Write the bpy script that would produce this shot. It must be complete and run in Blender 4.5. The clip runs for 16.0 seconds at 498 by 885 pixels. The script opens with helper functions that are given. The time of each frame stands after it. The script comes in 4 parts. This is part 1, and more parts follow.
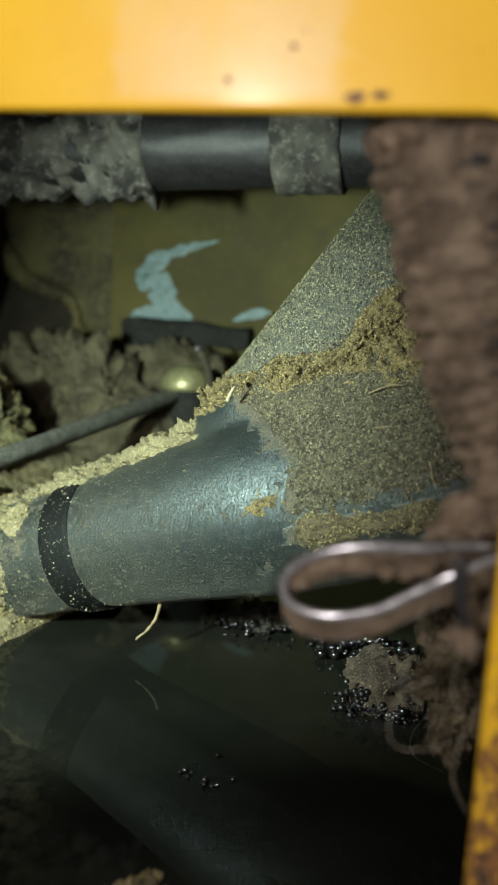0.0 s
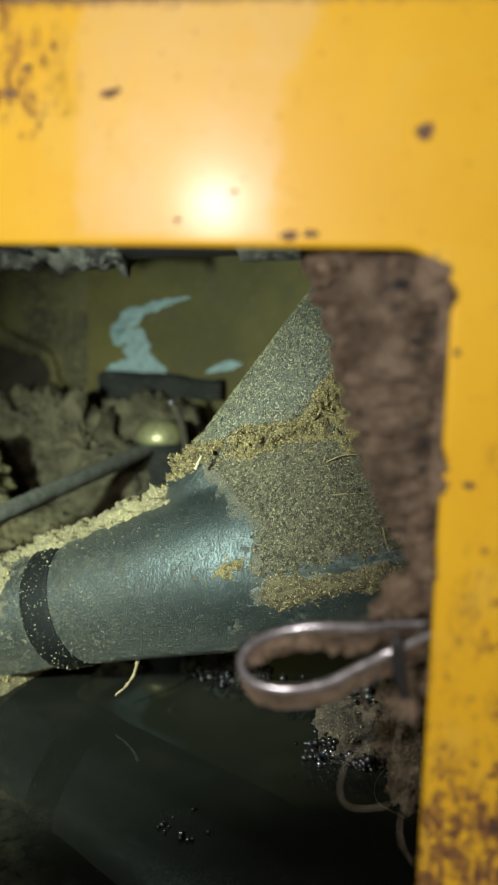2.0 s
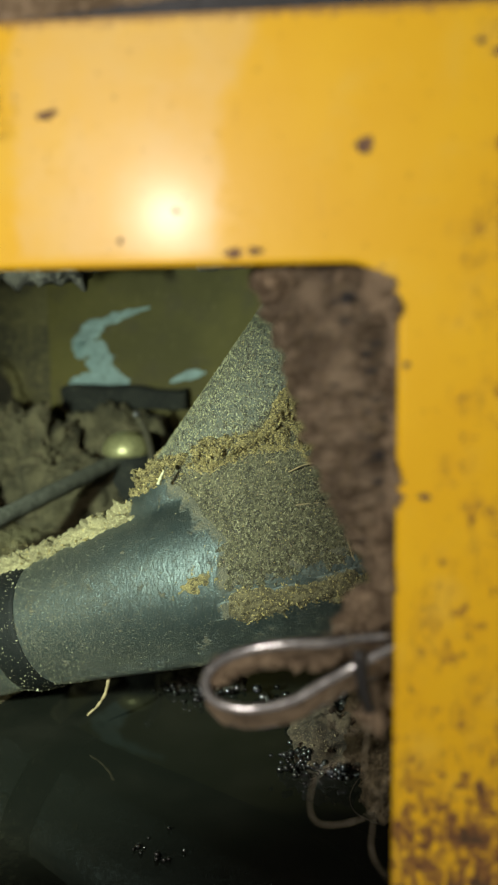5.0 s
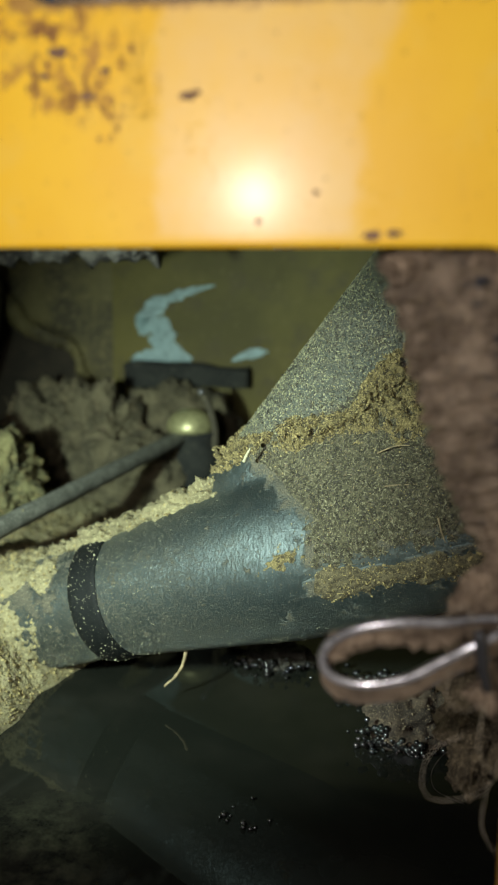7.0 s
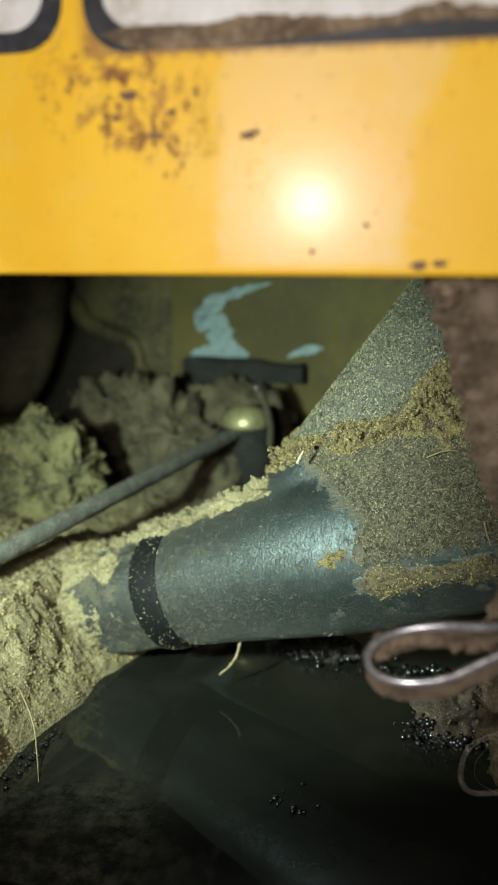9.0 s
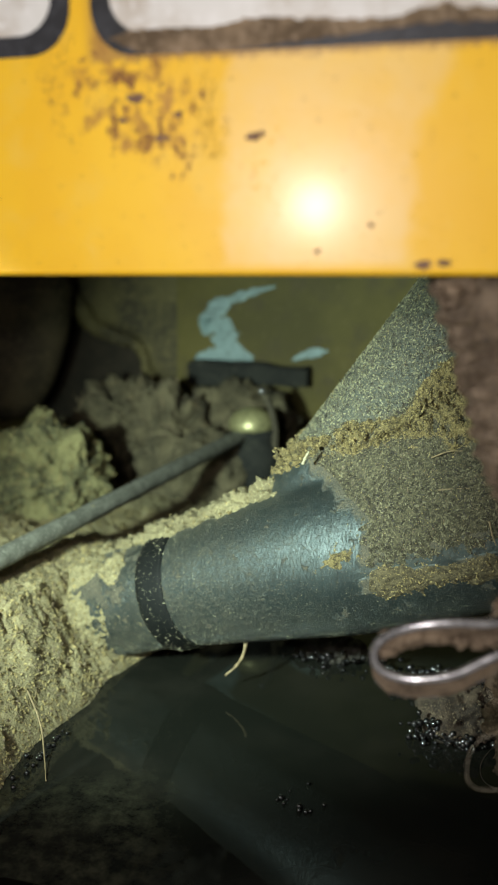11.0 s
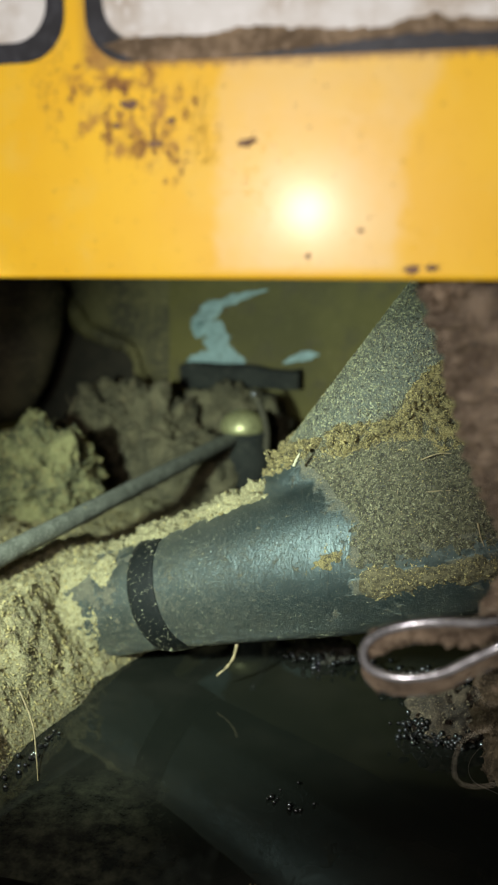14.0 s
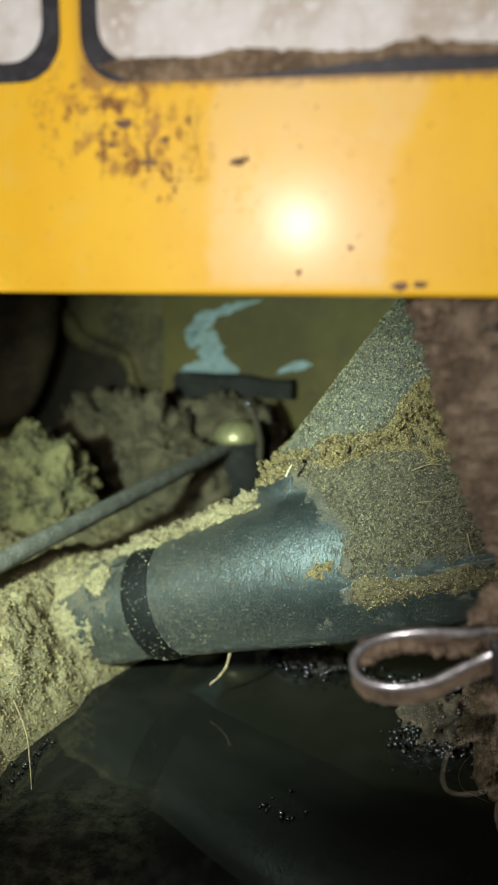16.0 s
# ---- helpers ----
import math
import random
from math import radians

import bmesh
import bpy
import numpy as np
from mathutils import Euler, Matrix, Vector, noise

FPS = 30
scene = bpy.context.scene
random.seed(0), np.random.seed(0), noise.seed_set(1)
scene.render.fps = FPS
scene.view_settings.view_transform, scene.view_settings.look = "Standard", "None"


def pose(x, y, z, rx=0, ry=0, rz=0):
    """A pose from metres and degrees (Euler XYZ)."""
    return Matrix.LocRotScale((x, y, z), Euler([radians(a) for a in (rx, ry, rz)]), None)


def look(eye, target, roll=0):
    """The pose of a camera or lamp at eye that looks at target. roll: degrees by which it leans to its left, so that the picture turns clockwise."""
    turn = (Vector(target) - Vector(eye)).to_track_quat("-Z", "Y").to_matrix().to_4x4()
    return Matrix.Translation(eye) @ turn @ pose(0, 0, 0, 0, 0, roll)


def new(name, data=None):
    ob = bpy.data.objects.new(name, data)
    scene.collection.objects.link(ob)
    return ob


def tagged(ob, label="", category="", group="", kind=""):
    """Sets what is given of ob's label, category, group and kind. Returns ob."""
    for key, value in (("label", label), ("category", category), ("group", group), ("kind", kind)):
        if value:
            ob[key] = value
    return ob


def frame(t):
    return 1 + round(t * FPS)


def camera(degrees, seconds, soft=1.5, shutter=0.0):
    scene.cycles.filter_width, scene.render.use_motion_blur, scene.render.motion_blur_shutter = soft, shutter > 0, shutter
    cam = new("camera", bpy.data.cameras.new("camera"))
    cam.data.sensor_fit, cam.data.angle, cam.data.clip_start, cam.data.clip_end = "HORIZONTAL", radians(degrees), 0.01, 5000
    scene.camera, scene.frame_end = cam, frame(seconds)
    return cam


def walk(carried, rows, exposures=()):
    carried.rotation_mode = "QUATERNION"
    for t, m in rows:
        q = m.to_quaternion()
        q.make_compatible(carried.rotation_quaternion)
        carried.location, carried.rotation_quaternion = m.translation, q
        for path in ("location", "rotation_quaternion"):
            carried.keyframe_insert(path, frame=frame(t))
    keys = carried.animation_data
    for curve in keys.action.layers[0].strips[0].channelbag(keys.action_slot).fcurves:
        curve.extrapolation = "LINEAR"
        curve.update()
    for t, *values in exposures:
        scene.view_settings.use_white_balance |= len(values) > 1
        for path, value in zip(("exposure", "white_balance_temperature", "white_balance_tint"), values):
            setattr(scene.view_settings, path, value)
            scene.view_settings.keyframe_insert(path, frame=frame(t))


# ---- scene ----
cam = camera(32.0, 16.0, 1.2)
cam.data.dof.use_dof = True
cam.data.dof.focus_distance = 0.46
cam.data.dof.aperture_fstop = 9.0
PATH = [
    (0, (-0.02072, -0.24010, -0.04173), (-0.12354, 0.23744, -0.14362), 2.48),
    (0.5, (-0.02241, -0.25374, -0.03559), (-0.12121, 0.22533, -0.13061), 2.22),
    (1, (-0.03197, -0.26101, -0.02952), (-0.12500, 0.22189, -0.11832), 2.93),
    (1.5, (-0.01380, -0.26601, -0.02120), (-0.10844, 0.21762, -0.10866), 2.14),
    (2, (-0.00769, -0.26212, -0.01468), (-0.10225, 0.22124, -0.10165), 1.16),
    (2.5, (0.00246, -0.26747, -0.01112), (-0.09661, 0.21525, -0.09533), 0.20),
    (3, (0.01138, -0.26396, -0.01354), (-0.09036, 0.21869, -0.09306), -0.69),
    (3.5, (0.02151, -0.26633, -0.01200), (-0.08193, 0.21619, -0.08880), -1.41),
    (3.7, (0.02731, -0.26411, -0.01287), (-0.07902, 0.21786, -0.08921), -1.80),
    (5.8, (-0.03280, -0.24970, -0.00862), (-0.09470, 0.23767, -0.10154), 0.07),
    (6, (-0.03743, -0.24064, -0.02202), (-0.10021, 0.24633, -0.11648), 0.43),
    (6.5, (-0.03250, -0.25583, -0.01038), (-0.10364, 0.22940, -0.10779), 0.28),
    (7, (-0.03204, -0.26746, -0.00902), (-0.12770, 0.21357, -0.10627), 0.15),
    (7.5, (-0.03034, -0.27414, -0.00294), (-0.14628, 0.20141, -0.10499), 0.06),
    (8, (-0.02831, -0.28162, 0.00259), (-0.15105, 0.19176, -0.10155), 0.09),
    (8.5, (-0.02814, -0.28542, 0.00430), (-0.15122, 0.18769, -0.10067), -0.03),
    (9, (-0.02742, -0.28570, 0.00448), (-0.15370, 0.18644, -0.10105), -0.01),
    (11.5, (-0.02718, -0.28946, 0.00268), (-0.15623, 0.18259, -0.09984), -0.17),
    (12, (-0.02661, -0.28976, 0.00286), (-0.15517, 0.18237, -0.09993), -0.07),
    (12.5, (-0.02683, -0.29006, 0.00246), (-0.15394, 0.18247, -0.10029), -0.07),
    (13, (-0.02682, -0.29065, 0.00211), (-0.15319, 0.18217, -0.10024), -0.09),
    (13.5, (-0.02648, -0.29143, 0.00307), (-0.15194, 0.18168, -0.09907), -0.05),
    (14, (-0.02601, -0.29301, 0.00323), (-0.15035, 0.18061, -0.09788), 0.04),
    (14.5, (-0.02602, -0.29469, 0.00423), (-0.14837, 0.17960, -0.09618), -0.03),
    (15, (-0.02518, -0.29547, 0.00486), (-0.14677, 0.17920, -0.09468), 0.10),
    (15.5, (-0.02483, -0.29743, 0.00650), (-0.14567, 0.17770, -0.09175), 0.13),
    (16, (-0.02394, -0.29735, 0.00604), (-0.14539, 0.17792, -0.09079), 0.17),
]
EXPOSURES = ((0.0, 0.0, 6500, 15), (2.0, 0.0, 6600, 15), (2.5, -0.14, 6900, 14), (3.0, -0.10, 7300, 4), (3.7, -0.10, 7500, 1), (6.0, -0.12, 6600, 15),
             (6.5, 0.0, 6500, 14), (7.0, -0.08, 6500, 14), (7.5, -0.08, 6500, 13), (8.0, 0.0, 6500, 13), (16.0, 0.0, 6500, 13))
walk(cam, [(t, look(eye, target, roll)) for t, eye, target, roll in PATH], EXPOSURES)

# ---- light: dim surroundings, a hand lamp by the camera and a torch shining into the opening ----
world = bpy.data.worlds.new("world")
scene.world = world
world.use_nodes = True
world.node_tree.nodes["Background"].inputs["Color"].default_value = (1.0, 0.96, 0.88, 1)
world.node_tree.nodes["Background"].inputs["Strength"].default_value = 0.30


def lamp(name, kind, eye, target, power, colour, size, **more):
    data = bpy.data.lights.new(name, kind)
    data.energy, data.color = power, colour
    if kind == "AREA":
        data.shape, data.size = "DISK", size
    else:
        data.shadow_soft_size = size
    for key, value in more.items():
        if key == "spot_size":
            data.spot_size = value
        if key == "spot_blend":
            data.spot_blend = value
    ob = new(name, data)
    ob.matrix_world = look([c * 0.025 for c in eye], [c * 0.025 for c in target])
    return ob


lamp("hand_lamp", "AREA", (-5.6, -11.6, 1.5), (-2.0, 0.0, -1.0), 0.64, (1.0, 0.95, 0.92), 0.014)
lamp("torch", "SPOT", (-11.6, -5.4, -1.5), (-8.2, 9.0, -5.9), 21.5, (0.78, 1.0, 0.85), 0.018, spot_size=radians(67), spot_blend=0.8)

U = 0.025  # one working unit is 25 mm
RNG = np.random.default_rng(7)


# ---- materials ----
def node_material(name):
    m = bpy.data.materials.new(name)
    m.use_nodes = True
    nt = m.node_tree
    return m, nt, nt.nodes["Principled BSDF"]


class Graph:
    """Short hand for node trees; all noise runs in world metres."""

    def __init__(self, nt):
        self.nt = nt
        self.pos = nt.nodes.new("ShaderNodeNewGeometry").outputs["Position"]

    def link(self, a, b):
        self.nt.links.new(a, b)

    def noise(self, scale, detail=4.0, rough=0.55, stretch=(1, 1, 1)):
        n = self.nt.nodes.new("ShaderNodeTexNoise")
        n.inputs["Scale"].default_value = scale
        n.inputs["Detail"].default_value = detail
        n.inputs["Roughness"].default_value = rough
        if stretch != (1, 1, 1):
            mp = self.nt.nodes.new("ShaderNodeMapping")
            mp.inputs["Scale"].default_value = stretch
            self.link(self.pos, mp.inputs["Vector"])
            self.link(mp.outputs["Vector"], n.inputs["Vector"])
        else:
            self.link(self.pos, n.inputs["Vector"])
        return n.outputs["Fac"]

    def ramp(self, fac, lo, hi):
        r = self.nt.nodes.new("ShaderNodeMapRange")
        r.interpolation_type = "SMOOTHSTEP"
        r.inputs["From Min"].default_value = lo
        r.inputs["From Max"].default_value = hi
        self.link(fac, r.inputs["Value"])
        return r.outputs["Result"]

    def math(self, op, a, b):
        n = self.nt.nodes.new("ShaderNodeMath")
        n.operation = op
        for k, v in enumerate((a, b)):
            if isinstance(v, (int, float)):
                n.inputs[k].default_value = v
            else:
                self.link(v, n.inputs[k])
        return n.outputs[0]

    def along(self, direction, shift=0.0):
        """World position along a direction, in working units."""
        n = self.nt.nodes.new("ShaderNodeVectorMath")
        n.operation = "DOT_PRODUCT"
        self.link(self.pos, n.inputs[0])
        n.inputs[1].default_value = [d / U for d in direction]
        return self.math("ADD", n.outputs["Value"], shift)

    def mix(self, fac, a, b):
        n = self.nt.nodes.new("ShaderNodeMix")
        n.data_type = "RGBA"
        self.link(fac, n.inputs[0]) if not isinstance(fac, (int, float)) else setattr(n.inputs[0], "default_value", fac)
        for k, v in ((6, a), (7, b)):
            if isinstance(v, tuple):
                n.inputs[k].default_value = (*v, 1)
            else:
                self.link(v, n.inputs[k])
        return n.outputs[2]

    def mixf(self, fac, a, b):
        return self.math("ADD", a, self.math("MULTIPLY", fac, b - a))

    def bump(self, height, strength, distance, bsdf):
        n = self.nt.nodes.new("ShaderNodeBump")
        n.inputs["Strength"].default_value = strength
        n.inputs["Distance"].default_value = distance
        self.link(height, n.inputs["Height"])
        self.link(n.outputs["Normal"], bsdf.inputs["Normal"])


def grain_material(name, dark, mid, light, coarse=60, fine=700, rough=0.9, bump=0.6, depth=0.0015, metal=0.0, island=0.0):
    """Three tones mixed by a coarse and a fine noise, with relief."""
    m, nt, b = node_material(name)
    g = Graph(nt)
    n1, n2 = g.noise(coarse, 4), g.noise(fine, 5, 0.65)
    c = g.mix(g.ramp(n1, 0.38, 0.62), dark, mid)
    c = g.mix(g.ramp(n2, 0.48, 0.72), c, light)
    if island:
        rnd = nt.nodes["Geometry"].outputs["Random Per Island"] if "Geometry" in nt.nodes else None
        c = g.mix(g.math("MULTIPLY", rnd, island), c, light)
    g.link(c, b.inputs["Base Color"])
    b.inputs["Roughness"].default_value = rough
    b.inputs["Metallic"].default_value = metal
    if bump:
        g.bump(g.math("ADD", g.math("MULTIPLY", n1, 0.6), n2), bump, depth, b)
    return m


def yellow_paint_material():
    m, nt, b = node_material("yellow_paint")
    g = Graph(nt)
    tone = g.mix(g.ramp(g.noise(18, 3), 0.35, 0.7), (0.87, 0.495, 0.007), (0.92, 0.555, 0.012))
    # rubbed, faded areas
    tone = g.mix(g.math("MULTIPLY", g.ramp(g.noise(45, 5, 0.6), 0.5, 0.72), 0.35), tone, (0.82, 0.56, 0.09))
    # rust: more of it low on the upright and at the upper strip's far end
    low = g.ramp(g.along((0.16, 0, -0.30)), 1.3, 2.5)
    dx, dz = g.along((1 / 1.55, 0, 0), 5.85 / 1.55), g.along((0.25, 0, 1 / 1.05), 1.46 - 2.15 / 1.05)
    round_end = g.math("SQRT", g.math("ADD", g.math("MULTIPLY", dx, dx), g.math("MULTIPLY", dz, dz)), 0.0)
    end = g.math("MULTIPLY", g.math("SUBTRACT", 1.0, g.ramp(round_end, 0.35, 1.15)), 0.62)
    # a broad faded, dulled patch on the upper strip, with ragged upright edges
    fray = g.math("MULTIPLY", g.math("SUBTRACT", g.noise(70, 4, 0.6), 0.5), 0.55)
    along_strip = g.math("ADD", g.along((1, 0, -0.03)), fray)
    faded = g.math("MULTIPLY", g.ramp(along_strip, -4.72, -4.50), g.math("SUBTRACT", 1.0, g.ramp(g.math("SUBTRACT", along_strip, g.math("MULTIPLY", g.ramp(g.along((0, 0, 1)), 1.4, 2.6), 0.35)), -2.25, -1.95)))
    faded = g.math("MULTIPLY", faded, g.ramp(g.along((0, 0, 1)), -0.02, 0.12))
    cloudy = g.mixf(g.ramp(g.noise(38, 5, 0.6), 0.35, 0.65), 0.22, 0.50)
    # faded paint, its tint paled further to whiten the hand lamp's highlight
    tone = g.mix(g.math("MULTIPLY", faded, cloudy), tone, (0.81, 0.575, 0.23))
    side = g.math("MULTIPLY", g.ramp(g.along((1, 0, -0.1)), 0.3, 1.2), 0.46)
    where = g.math("MAXIMUM", g.math("MAXIMUM", low, side), end)
    field = g.math("ADD", g.math("ADD", g.math("MULTIPLY", g.noise(263, 6, 0.7, (1.15, 1, 0.7)), 0.65), g.math("MULTIPLY", g.noise(97, 5, 0.65), 0.40)), g.math("MULTIPLY", where, 0.185))
    field = g.math("ADD", field, g.math("MULTIPLY", g.noise(40, 3), 0.15))
    smear = g.math("ADD", g.math("MULTIPLY", g.noise(130, 5, 0.65, (1.0, 1, 1.0)), 0.95), g.math("MULTIPLY", end, 0.30))
    smear = g.math("MULTIPLY", g.ramp(smear, 0.66, 0.76), g.ramp(end, 0.01, 0.2))
    rust = g.math("MULTIPLY", g.ramp(field, 0.755, 0.79), g.ramp(where, 0.01, 0.12))
    halo = g.math("MULTIPLY", g.ramp(field, 0.70, 0.78), g.ramp(where, 0.01, 0.12))
    # thin creeping rust lines in patches, and pin-head spots
    creep = g.math("ABSOLUTE", g.math("SUBTRACT", g.noise(330, 4, 0.6), 0.5), 0.0)
    creep = g.math("MULTIPLY", g.math("SUBTRACT", 1.0, g.ramp(creep, 0.008, 0.030)), g.ramp(g.noise(72, 4, 0.6, (1, 1, 0.6)), 0.52, 0.60))
    creep = g.math("MULTIPLY", creep, g.ramp(where, 0.02, 0.25))
    # a rusty fringe under the long sticker's border
    drop = g.math("ADD", g.along((0.018, 0, 1), -2.684), g.math("MULTIPLY", g.math("SUBTRACT", g.noise(330, 5, 0.7), 0.5), 0.34))
    fringe = g.math("MULTIPLY", g.ramp(drop, -0.12, -0.02), g.ramp(g.along((1, 0, 0)), -6.6, -6.3))
    tone = g.mix(g.math("MULTIPLY", fringe, 0.75), tone, (0.33, 0.17, 0.05))
    spots = g.math("MULTIPLY", g.ramp(g.noise(1250, 2, 0.4), 0.715, 0.74), g.ramp(g.noise(60, 3), 0.42, 0.6))
    speck = g.ramp(g.noise(587, 2, 0.4), 0.715, 0.735)
    grime = g.ramp(g.noise(120, 6, 0.7, (1, 1, 0.35)), 0.60, 0.78)
    tone = g.mix(g.math("MULTIPLY", grime, 0.35), tone, (0.42, 0.22, 0.03))
    tone = g.mix(g.math("MULTIPLY", halo, 0.55), tone, (0.36, 0.14, 0.02))
    tone = g.mix(g.math("MULTIPLY", smear, 0.6), tone, (0.30, 0.11, 0.03))
    tone = g.mix(g.math("MULTIPLY", creep, 0.75), tone, (0.27, 0.12, 0.025))
    tone = g.mix(g.math("MULTIPLY", spots, 0.85), tone, (0.15, 0.07, 0.025))
    rusty = g.mix(g.ramp(g.noise(600, 3), 0.4, 0.6), (0.15, 0.062, 0.020), (0.30, 0.140, 0.042))
    rusty = g.mix(g.ramp(field, 0.83, 0.88), rusty, (0.060, 0.038, 0.022))
    tone = g.mix(rust, tone, rusty)
    tone = g.mix(g.math("MULTIPLY", speck, 0.8), tone, (0.16, 0.09, 0.03))
    g.link(tone, b.inputs["Base Color"])
    worn = g.math("MAXIMUM", g.math("MAXIMUM", rust, speck), g.math("MAXIMUM", creep, spots))
    g.link(g.math("SUBTRACT", g.mixf(worn, 0.48, 0.85), g.math("MULTIPLY", faded, 0.04)), b.inputs["Roughness"])
    g.link(g.mixf(faded, 0.44, 0.58), b.inputs["Specular IOR Level"])
    b.inputs["Coat Weight"].default_value = 0.17
    b.inputs["Coat Roughness"].default_value = 0.20
    h = g.math("ADD", g.math("MULTIPLY", g.noise(90, 2), 0.25), g.math("MULTIPLY", g.noise(520, 3), 0.07))
    h = g.math("ADD", h, g.math("MULTIPLY", g.ramp(g.noise(430, 3, 0.5), 0.56, 0.72), g.math("MULTIPLY", g.ramp(g.noise(55, 3), 0.5, 0.62), 0.30)))
    h = g.math("SUBTRACT", h, g.math("MULTIPLY", worn, 0.12))
    g.bump(h, 0.35, 0.0012, b)
    return m


def pipe_material():
    """Dark green-black painted tube, dusted all over, with a dirt coat past the fork."""
    m, nt, b = node_material("dusty_dark_green_paint")
    g = Graph(nt)
    paint = g.mix(g.ramp(g.noise(30, 4), 0.35, 0.7), (0.006, 0.010, 0.011), (0.012, 0.018, 0.018))
    scuff = g.ramp(g.noise(900, 5, 0.7, (1.6, 1, 0.45)), 0.48, 0.72)
    paint = g.mix(g.math("MULTIPLY", scuff, 0.14), paint, (0.062, 0.076, 0.066))
    dirt = g.mix(g.ramp(g.noise(110, 4), 0.3, 0.75), (0.052, 0.043, 0.026), (0.090, 0.072, 0.042))
    dirt = g.mix(g.ramp(g.noise(1700, 3), 0.52, 0.68), dirt, (0.20, 0.165, 0.095))
    dirt = g.mix(g.ramp(g.noise(1150, 3), 0.55, 0.66), dirt, (0.016, 0.013, 0.009))
    # fine specks, denser towards the buried end and underneath
    height = g.along((-0.342, 0.062, 0.938), 4.488)  # across the pipe: 0 on its axis
    lowside = g.math("MULTIPLY", g.ramp(g.math("MULTIPLY", height, -1.0), 0.1, 1.4), 0.055)
    speck = g.math("ADD", g.noise(1100, 3, 0.65), g.math("ADD", lowside, g.math("MULTIPLY", g.ramp(g.along((-1, 0, -0.2)), 4.5, 9.0), 0.10)))
    speck = g.ramp(speck, 0.585, 0.635)
    film = g.math("MULTIPLY", g.ramp(g.noise(75, 5, 0.6), 0.45, 0.72), 0.10)
    # rubbed streaks running round the tube, and a pale dusty film low on it
    streak = g.ramp(g.noise(260, 6, 0.7, (2.4, 1, 0.30)), 0.50, 0.68)
    low_film = g.math("MULTIPLY", g.ramp(g.math("MULTIPLY", height, -1.0), -0.5, 1.1), g.ramp(g.noise(190, 6, 0.7), 0.42, 0.62))
    film = g.math("MAXIMUM", film, g.math("MAXIMUM", g.math("MULTIPLY", streak, 0.13), g.math("MULTIPLY", low_film, 0.12)))
    # the coat beyond the fork, with an uneven edge, on the upper half alone
    wave = g.math("MULTIPLY", g.math("SUBTRACT", g.noise(85, 6, 0.65), 0.5), 2.2)
    beyond = g.math("MAXIMUM", g.ramp(g.math("ADD", g.along((1.0, 0, 0.0)), g.math("MULTIPLY", wave, 0.35)), -3.55, -3.38), g.ramp(g.math("ADD", g.along((1.0, 0, 1.8)), wave), -13.6, -13.2))
    above = g.ramp(g.math("ADD", height, g.math("MULTIPLY", wave, 0.40)), 0.02, 0.12)
    coat = g.math("MULTIPLY", beyond, above)
    ledge = g.math("MULTIPLY", g.ramp(g.math("ADD", height, g.math("MULTIPLY", wave, 0.3)), -0.62, -0.52), g.ramp(g.math("MULTIPLY", height, -1.0), 0.18, 0.28))
    ledge = g.math("MULTIPLY", ledge, g.math("MULTIPLY", beyond, g.ramp(g.noise(60, 4), 0.42, 0.5)))
    branch = g.ramp(g.along((-0.47, 0, 1.0)), -1.95, -1.6)
    coat = g.math("MULTIPLY", g.math("MAXIMUM", g.math("SUBTRACT", coat, g.math("MULTIPLY", branch, 0.72)), ledge), 0.9)
    patch = g.ramp(g.noise(42, 6, 0.62), 0.69, 0.71)
    buried = g.ramp(g.math("ADD", g.noise(80, 6, 0.65), g.math("MULTIPLY", g.ramp(g.along((-1, 0, 0)), 8.3, 11.0), 0.17)), 0.62, 0.66)
    coat = g.math("MAXIMUM", coat, g.math("MULTIPLY", g.math("MAXIMUM", patch, buried), 0.9))
    paint = g.mix(g.math("MULTIPLY", branch, g.ramp(g.noise(500, 4, 0.65), 0.3, 0.6)), paint, (0.055, 0.058, 0.038))
    film = g.math("MAXIMUM", film, g.math("MULTIPLY", g.math("MULTIPLY", beyond, g.ramp(height, -0.5, 0.3)), g.mixf(g.ramp(g.noise(240, 5, 0.65), 0.35, 0.65), 0.15, 0.55)))
    total = g.math("MINIMUM", g.math("ADD", g.math("MAXIMUM", coat, film), g.math("MULTIPLY", speck, 0.55)), 1.0)
    total = g.math("MAXIMUM", total, 0.0)
    g.link(g.mix(total, paint, dirt), b.inputs["Base Color"])
    g.link(g.mixf(g.math("MAXIMUM", total, g.math("MULTIPLY", branch, 0.5)), 0.40, 0.92), b.inputs["Roughness"])
    b.inputs["Specular IOR Level"].default_value = 0.95
    b.inputs["Specular Tint"].default_value = (0.82, 0.98, 1.0, 1)
    h = g.math("ADD", g.math("MULTIPLY", g.noise(1000, 4, 0.6), g.mixf(total, 0.30, 1.8)), g.math("MULTIPLY", total, 0.35))
    h = g.math("ADD", h, g.math("MULTIPLY", g.noise(420, 4, 0.65, (1.8, 1, 0.35)), 0.60))
    g.bump(h, 0.9, 0.0010, b)
    return m


